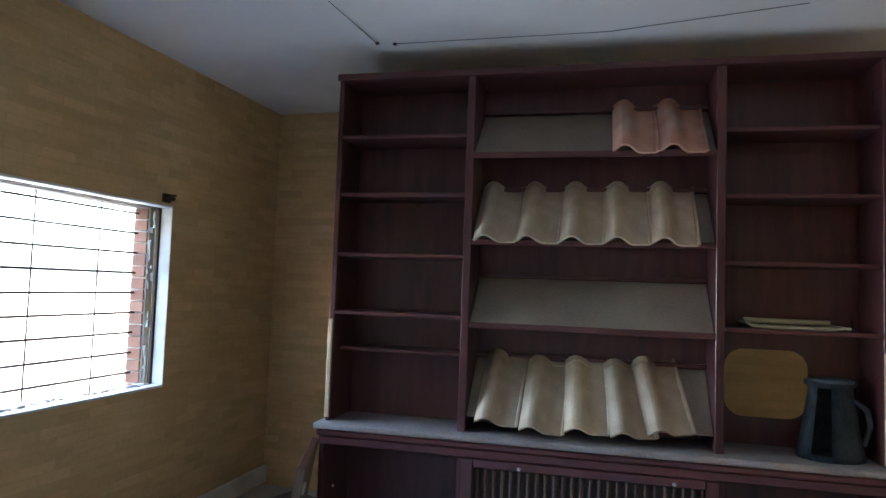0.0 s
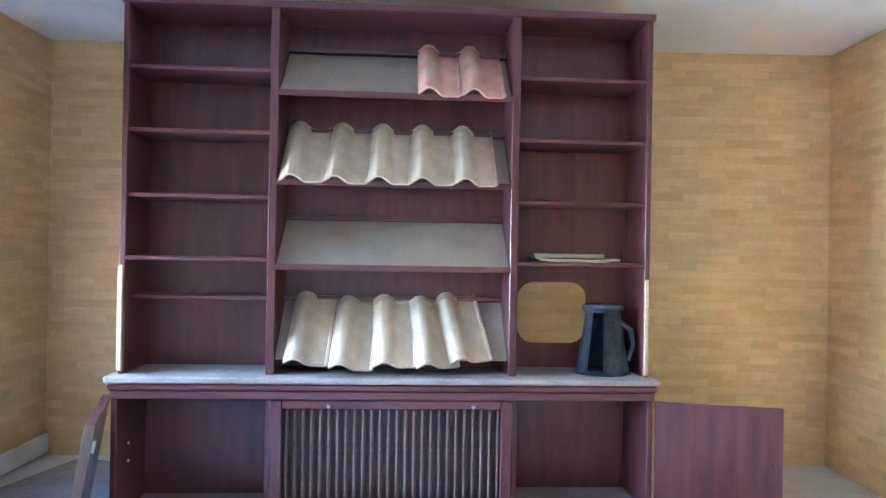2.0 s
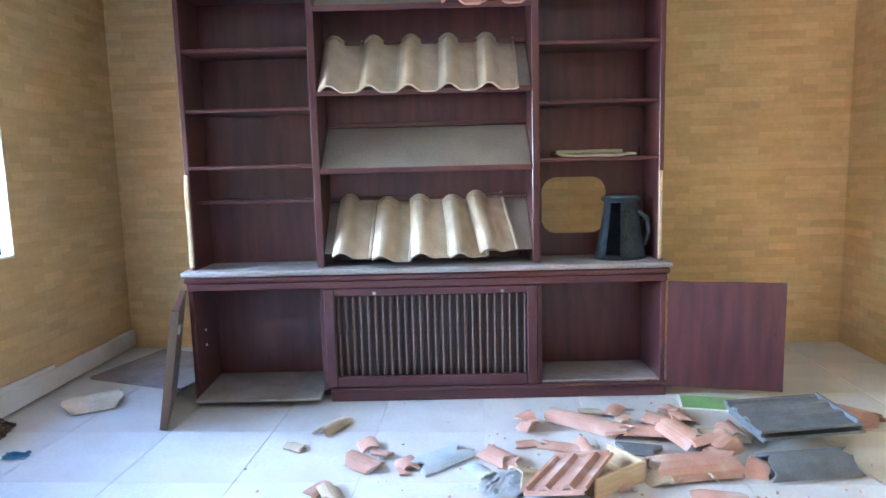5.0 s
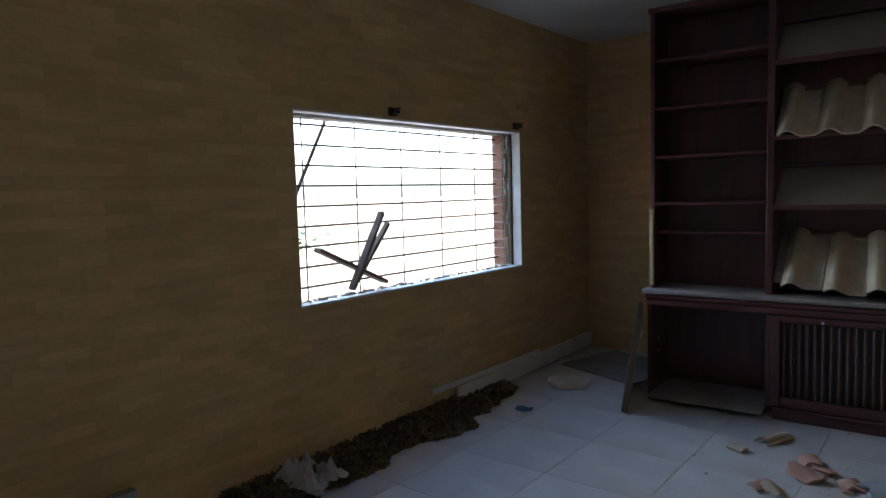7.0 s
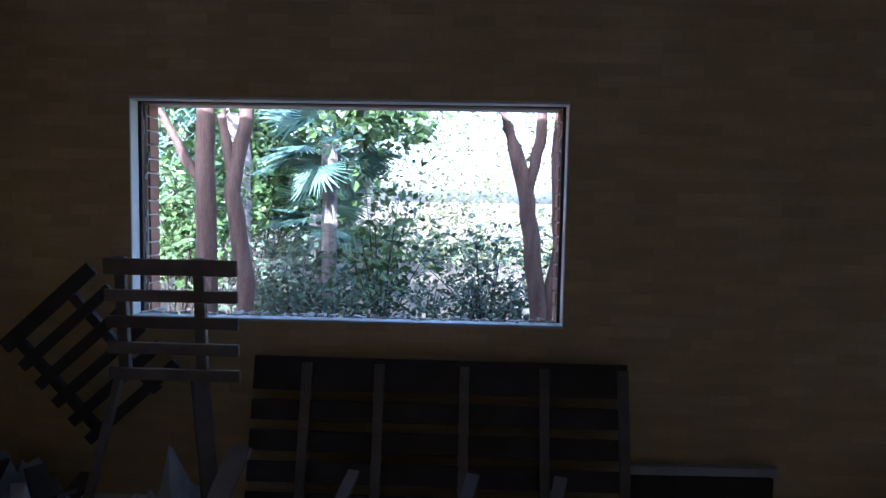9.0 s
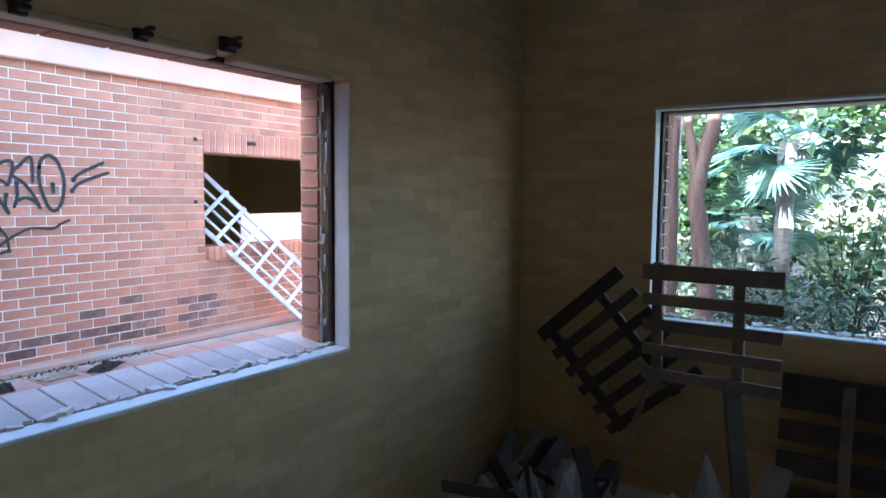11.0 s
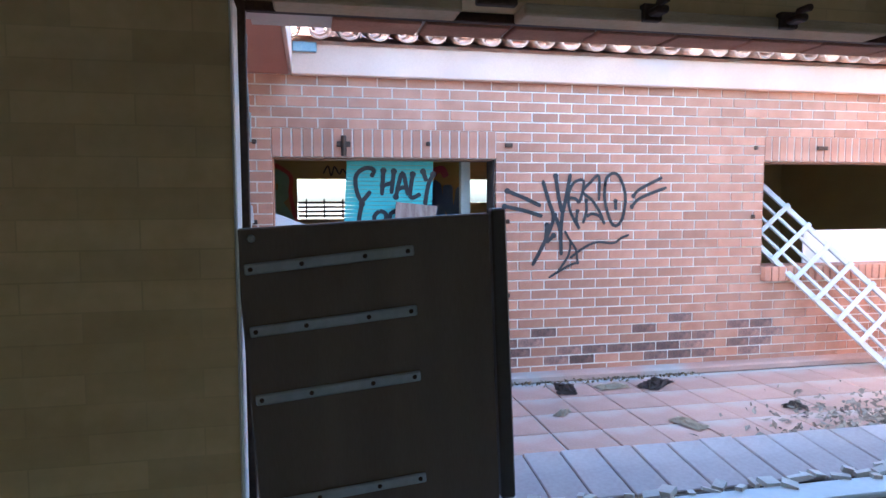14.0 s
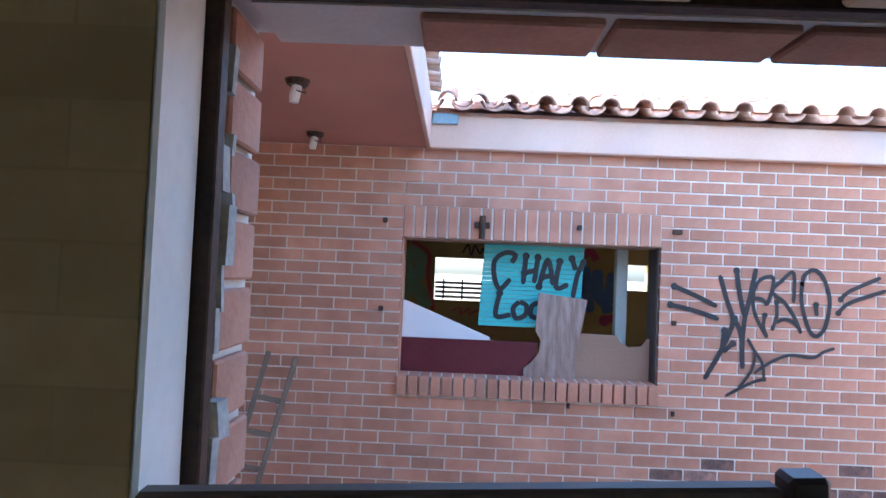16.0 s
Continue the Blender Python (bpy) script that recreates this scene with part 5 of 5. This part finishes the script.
plank("plank", (3.25, -6.7, ZF + 0.12), (2.75, -6.85, ZF + 0.03), 0.07, 0.03, M_GREYWOOD, "grey plank lying in the courtyard corner", "plank")
plank("steel_angle", (-0.35, -4.35, ZF + 0.02), (-0.7, -4.7, ZF + 0.12), 0.1, 0.04, M_DARKWOOD, "dark broken board on the paving", "board")


# the whole yard lies at a quarter larger than it was drawn, about a point in the room
GROW = Matrix.Translation((2.50, -1.95, 1.70)) @ Matrix.Scale(1.25, 4) @ Matrix.Translation((-2.50, 1.95, -1.73))
for ob in [o for o in scene.objects if o not in before_yard and not o.parent]:
    ob.matrix_basis = GROW @ ob.matrix_basis

# ---- the garden ----
def tree(m, trunks, crown, label, leaf_mat, seed, size=0.07, count=2600):
    """trunks: polylines with start and end radius; crown: list of centre and radius of leaf clumps."""
    rg = random.Random(seed)
    th = thing("tree", m, label, "tree", "garden trees")
    for pts, r0, r1 in trunks:
        fine = []
        for p, q in zip(pts, pts[1:]):
            for s in range(4):
                fine.append(Vector(p).lerp(Vector(q), s / 4) + Vector((rg.uniform(-0.012, 0.012), rg.uniform(-0.012, 0.012), 0)))
        fine.append(Vector(pts[-1]))
        k = len(fine)
        part("trunk", tube(fine, [r0 + (r1 - r0) * i / (k - 1) + rg.uniform(-0.006, 0.006) for i in range(k)], 9), M_BARK, th, "", True)

    def spot():
        c, r = rg.choice(crown)
        d = Vector((rg.gauss(0, 1), rg.gauss(0, 1), rg.gauss(0, 0.8)))
        return Vector(c) + d * r * 0.5
    me = leaves(rg, count, spot, size)
    me.materials.append(leaf_mat)
    cr = new("crown", me)
    cr.parent = th
    return th


ZG = -0.35
tree(pose(-3.5, -3.5, ZG), [([(0, 0, 0), (0.02, 0.02, 1.4), (0.0, 0.0, 3.2), (-0.1, 0.05, 4.6)], 0.10, 0.075), ([(0, 0, 2.0), (0, -0.35, 2.6), (-0.1, -0.9, 3.4)], 0.05, 0.025)],
     [((-0.2, -0.8, 3.2), 0.7), ((0.2, 0.5, 4.6), 1.2), ((-0.2, -1.0, 4.4), 1.0)], "smooth reddish-barked garden tree with a straight trunk", M_LEAF, 1)
tree(pose(-3.55, -3.18, ZG), [([(0, 0, 0), (0.0, 0.03, 1.2), (0.0, -0.1, 2.0), (0.0, 0.02, 2.6), (0, 0.15, 4.2)], 0.09, 0.05), ([(0, -0.06, 2.0), (0, -0.18, 2.6), (0, -0.3, 3.6)], 0.05, 0.03)],
     [((0, 0.2, 4.3), 1.0)], "crooked reddish-barked garden tree", M_LEAF, 2, count=1200)
tree(pose(-3.5, -0.46, ZG), [([(0, 0, 0), (0, -0.02, 0.9), (0, -0.12, 1.6), (0, -0.18, 2.1), (0, -0.42, 2.8), (0, -0.7, 3.8)], 0.095, 0.05), ([(0, -0.17, 2.05), (0, -0.06, 2.5), (0, 0.0, 3.6)], 0.055, 0.04),
     ([(0, 0.03, 0.9), (0, 0.12, 1.6), (0, 0.08, 2.4), (0, 0.16, 3.6)], 0.06, 0.045)], [((0, -0.6, 3.8), 0.8), ((0, 0.4, 3.9), 0.9), ((-0.3, -1.5, 2.75), 0.5)], "forked reddish-barked garden tree", M_LEAF, 3, count=1500)
tree(pose(-3.2, -0.1, ZG), [([(0, 0, 0), (0, 0.1, 1.6), (0, 0.3, 3.4)], 0.10, 0.06)], [((0, 0.4, 3.6), 0.9)], "slanting garden tree beside the house", M_LEAF, 4, count=900)


def frond(rg, length, fan):
    """A palm frond: a stalk and a fan or feather of narrow leaflets, as vertices and triangles along +x."""
    v, f = [], []
    for i in range(26):
        q = (i / 25 - 0.5) * 2
        if fan:
            base, d = Vector((length * 0.45, 0, 0)), Vector((math.cos(q * 1.9), math.sin(q * 1.9), -0.10 * abs(q)))
            ln = length * 0.55 * rg.uniform(0.8, 1.05)
        else:
            s = 0.15 + 0.85 * (i / 25)
            base, d = Vector((length * s, 0, -0.35 * length * s * s)), Vector((0.55, (1 if i % 2 else -1) * 0.85, -0.25))
            ln = length * 0.3 * (1.1 - 0.6 * s)
        d.normalize()
        w = d.cross(Vector((0, 0, 1))).normalized() * ln * 0.035
        k = len(v)
        v += [base - w, base + w, base + d * ln * 0.6 + w * 1.2 - Vector((0, 0, 0.02)), base + d * ln - Vector((0, 0, 0.10 * ln))]
        f += [(k, k + 1, k + 2), (k, k + 2, k + 3)]
    k = len(v)
    tip = Vector((length * (0.46 if fan else 0.98), 0, 0 if fan else -0.33 * length))
    v += [Vector((0, -0.012, 0)), Vector((0, 0.012, 0)), tip]
    f += [(k, k + 1, k + 2)]
    return v, f


def palm(m, height, r, n, length, fan, label, seed):
    rg = random.Random(seed)
    th = thing("palm", m, label, "palm", "garden palms")
    k = 14
    part("trunk", tube([(0.02 * math.sin(i), 0, height * i / k) for i in range(k + 1)], [r * (1.12 if i % 2 else 0.95) for i in range(k + 1)], 10), M_PALMBARK, th)
    V, F = [], []
    for i in range(n):
        v, f = frond(rg, length * rg.uniform(0.8, 1.1), fan)
        m2 = pose(0, 0, height, 0, 0, rg.uniform(0, 360)) @ pose(0, 0, 0, rg.uniform(-25, 25), rg.uniform(-65, 50), 0)
        b = len(V)
        V += [m2 @ p for p in v]
        F += [tuple(q + b for q in t) for t in f]
    me = bpy.data.meshes.new("crown")
    me.from_pydata([tuple(p) for p in V], [], F)
    me.materials.append(M_PALM)
    new("crown", me).parent = th
    return th


palm(pose(-5.4, -2.78, ZG), 2.6, 0.09, 30, 1.0, True, "fan palm with bluish green leaves", 21)
palm(pose(-8.5, -3.6, ZG), 1.7, 0.16, 18, 1.3, True, "low bushy fan palm", 22)
palm(pose(-7.5, -4.6, ZG), 5.0, 0.17, 40, 2.4, False, "tall date palm with a rough grey trunk", 23)
palm(pose(-10.5, -3.2, ZG), 5.6, 0.2, 40, 2.4, False, "tall date palm far in the garden", 24)
palm(pose(-4.0, 3.62, ZG), 4.6, 0.15, 24, 1.5, False, "palm with a rough grey trunk outside the barred window", 26)
palm(pose(-9.0, -6.2, ZG), 3.2, 0.18, 36, 2.2, False, "date palm with drooping fronds", 25)


def shrub(m, spread, height, count, size, mat, label, seed, twigs=14):
    rg = random.Random(seed)
    th = thing("shrub", m, label, "shrub", "garden shrubs")
    tips = []
    for i in range(twigs):
        a_ = rg.uniform(0, 6.28)
        e = Vector((math.cos(a_) * spread * rg.uniform(0.2, 1), math.sin(a_) * spread * rg.uniform(0.2, 1), height * rg.uniform(0.5, 1)))
        mid = e * 0.5 + Vector((0, 0, height * 0.12))
        part("stem", tube([(0, 0, 0), mid, e], [0.014, 0.009, 0.003], 5), M_DARKWOOD, th)
        tips += [e, mid, e * 0.8]

    def spot():
        return rg.choice(tips) + Vector((rg.gauss(0, 1), rg.gauss(0, 1), rg.gauss(0, 0.8))) * spread * 0.2
    me = leaves(rg, count, spot, size)
    me.materials.append(mat)
    new("crown", me).parent = th
    return th


for k, (x, y, s, h, c, sz, mat) in enumerate(((-4.6, -2.5, 0.9, 1.15, 1500, 0.045, M_LEAF_GREY), (-4.8, -1.6, 0.9, 1.2, 900, 0.04, M_LEAF_GREY), (-4.2, -0.95, 0.6, 1.6, 1000, 0.045, M_LEAF_GREY),
                                             (-5.6, -3.3, 1.0, 1.4, 1500, 0.06, M_LEAF_GREY), (-4.9, -2.1, 0.6, 2.1, 420, 0.08, M_LEAF), (-6.5, -4.8, 1.2, 3.0, 1200, 0.08, M_LEAF),
                                             (-5.0, -4.5, 1.0, 2.6, 1100, 0.07, M_LEAF), (-6.0, 0.6, 1.0, 1.2, 1000, 0.05, M_LEAF_GREY), (-5.5, 2.2, 1.0, 1.3, 1000, 0.05, M_LEAF_GREY), (-6.5, 4.0, 1.0, 1.2, 900, 0.05, M_LEAF_GREY),
                                             (-7.0, -0.9, 1.1, 1.2, 700, 0.045, M_LEAF_GREY), (-9.5, -5.0, 1.8, 4.0, 2600, 0.13, M_LEAF), (-12, -7.0, 2.2, 5.0, 2600, 0.16, M_LEAF), (-14, -4.6, 2.0, 3.0, 2000, 0.12, M_LEAF_GREY))):
    shrub(pose(x, y, ZG), s, h, c, sz, mat, "leggy green garden shrub with fine stems" if k < 10 else "dense dark green shrub in the garden", 70 + k)
rgh = random.Random(99)
hedge = leaves(rgh, 5000, lambda: Vector((-19 + rgh.gauss(0, 0.8), rgh.uniform(-24, 16), ZG + abs(rgh.gauss(0, 0.55)))), 0.2)
hedge.materials.append(M_LEAF_GREY)
tagged(new("hedge", hedge), "far uneven band of garden greenery", "hedge", kind="stuff")
rgw = random.Random(123)


def far_leaf():
    c = far_crowns[rgw.randrange(len(far_crowns))]
    return Vector((c[0] + rgw.gauss(0, 0.7), c[1] + rgw.gauss(0, 0.75), c[2] + rgw.gauss(0, 0.6)))


far_crowns = [(rgw.uniform(-17, -10.5), rgw.uniform(-15, 9), rgw.uniform(0.0, 4.4)) for _ in range(150)]
# lighter than the near leaves: sun on far foliage put into the colour
M_LEAF_SUN = material("sunlit_olive_leaf", (0.10, 0.13, 0.05), (0.26, 0.27, 0.13), 0.5, 4, 30, 0.0, vary="island", amount=0.4)
woods = leaves(rgw, 26000, far_leaf, 0.08)
woods.materials.append(M_LEAF_SUN)
tagged(new("far_woods", woods), "sunlit foliage far behind the garden", "foliage", kind="stuff")
plank("branch", (-1.45, 0.70, ZG), (-1.42, 2.25, 2.45), 0.018, 0.018, M_BARK, "thin bare branch outside the barred window", "branch")

# ---- pieces of floors and walls ----
FT = 0.598
TILE = mesh_of("floor_tile", box(-FT / 2, FT / 2, -FT / 2, FT / 2, -0.02, 0, 0.0015), M_FLOOR)
nx, ny = 10, 15
for i in range(nx):
    for j in range(ny):
        piece("floor_tile", TILE, floor, pose(XW + 0.29 + i * 0.6, YS + 0.28 + j * 0.6, random.uniform(-0.0012, 0.0)))

PV = 0.318
PAVE = mesh_of("paving_tile", box(-PV / 2, PV / 2, -PV / 2, PV / 2, -0.02, 0, 0.004), M_PAVE)
for i in range(26):
    for j in range(10):
        piece("paving_tile", PAVE, yard, pose(-3.4 + i * 0.33, -3.84 - j * 0.33, ZF + random.uniform(-0.003, 0.002)))

BRICK = brick_mesh("brick", BL, BH, 0.05, M_BRICK)
BRICK_DARK = brick_mesh("brick", BL, BH, 0.05, M_BRICK_BURNT)
SOLDIER = brick_mesh("brick", 0.0615, 0.205, 0.05, M_BRICK)
ROWLOCK = brick_mesh("brick", 0.0615, 0.125, 0.29, M_BRICK)
far = bmesh.new()
PX, PZ = 0.2185, 0.0772
made = 0


def in_opening(x0, x1, z0, z1):
    for o in (O1, O2):
        if x1 > o[0] + 0.01 and x0 < o[1] - 0.01 and z1 > o[2] - 0.10 and z0 < o[3] + 0.20:
            return True
    return False


row = 0
z = O1[3] + 0.21 - 25 * PZ + BH / 2
while z < 2.66:
    x = -3.5 + (PX / 2 if row % 2 else 0)
    while x < 5.1:
        lo, hi = x - BL / 2, x + BL / 2
        spans = [(lo, hi)]
        for o in (O1, O2):
            if z + BH / 2 > o[2] - 0.10 and z - BH / 2 < o[3] + 0.20:
                cut = []
                for s0, s1 in spans:
                    if s1 <= o[0] or s0 >= o[1]:
                        cut.append((s0, s1))
                    else:
                        if s0 < o[0] - 0.004:
                            cut.append((s0, o[0]))
                        if s1 > o[1] + 0.004:
                            cut.append((o[1], s1))
                spans = cut
        for s0, s1 in spans:
            dy = random.uniform(-0.002, 0.002)
            whole = s1 - s0 > BL - 0.001
            dark = whole and 0.42 < z < 0.78 and -1.5 < x < 1.0 and random.random() < 0.62 - 1.6 * abs(z - 0.58)
            if whole and (dark or (made < 240 and -0.6 < x < 1.15)):
                piece("brick", BRICK_DARK if dark else BRICK, bwall, pose(x, YB - 0.025 + dy, z))
                made += 1
            else:
                bm_box(far, s0, s1, YB - 0.05 + dy, YB + dy, z - BH / 2, z + BH / 2)
        x += PX
    z += PZ
    row += 1
for o in (O1, O2):
    count = round((o[1] - o[0]) / 0.0718)
    for k in range(count):
        x = o[0] + (k + 0.5) * (o[1] - o[0]) / count
        piece("brick", SOLDIER, bwall, pose(x, YB - 0.024 + random.uniform(-0.002, 0.002), o[3] + 0.104))
        piece("brick", ROWLOCK, bwall, pose(x, YB - 0.10 + random.uniform(-0.003, 0.003), o[2] - 0.0585))
bmesh.ops.recalc_face_normals(far, faces=far.faces[:])
tagged(part("brickwork", far, M_BRICK_J, bwall, "red brick courses"), kind="stuff")
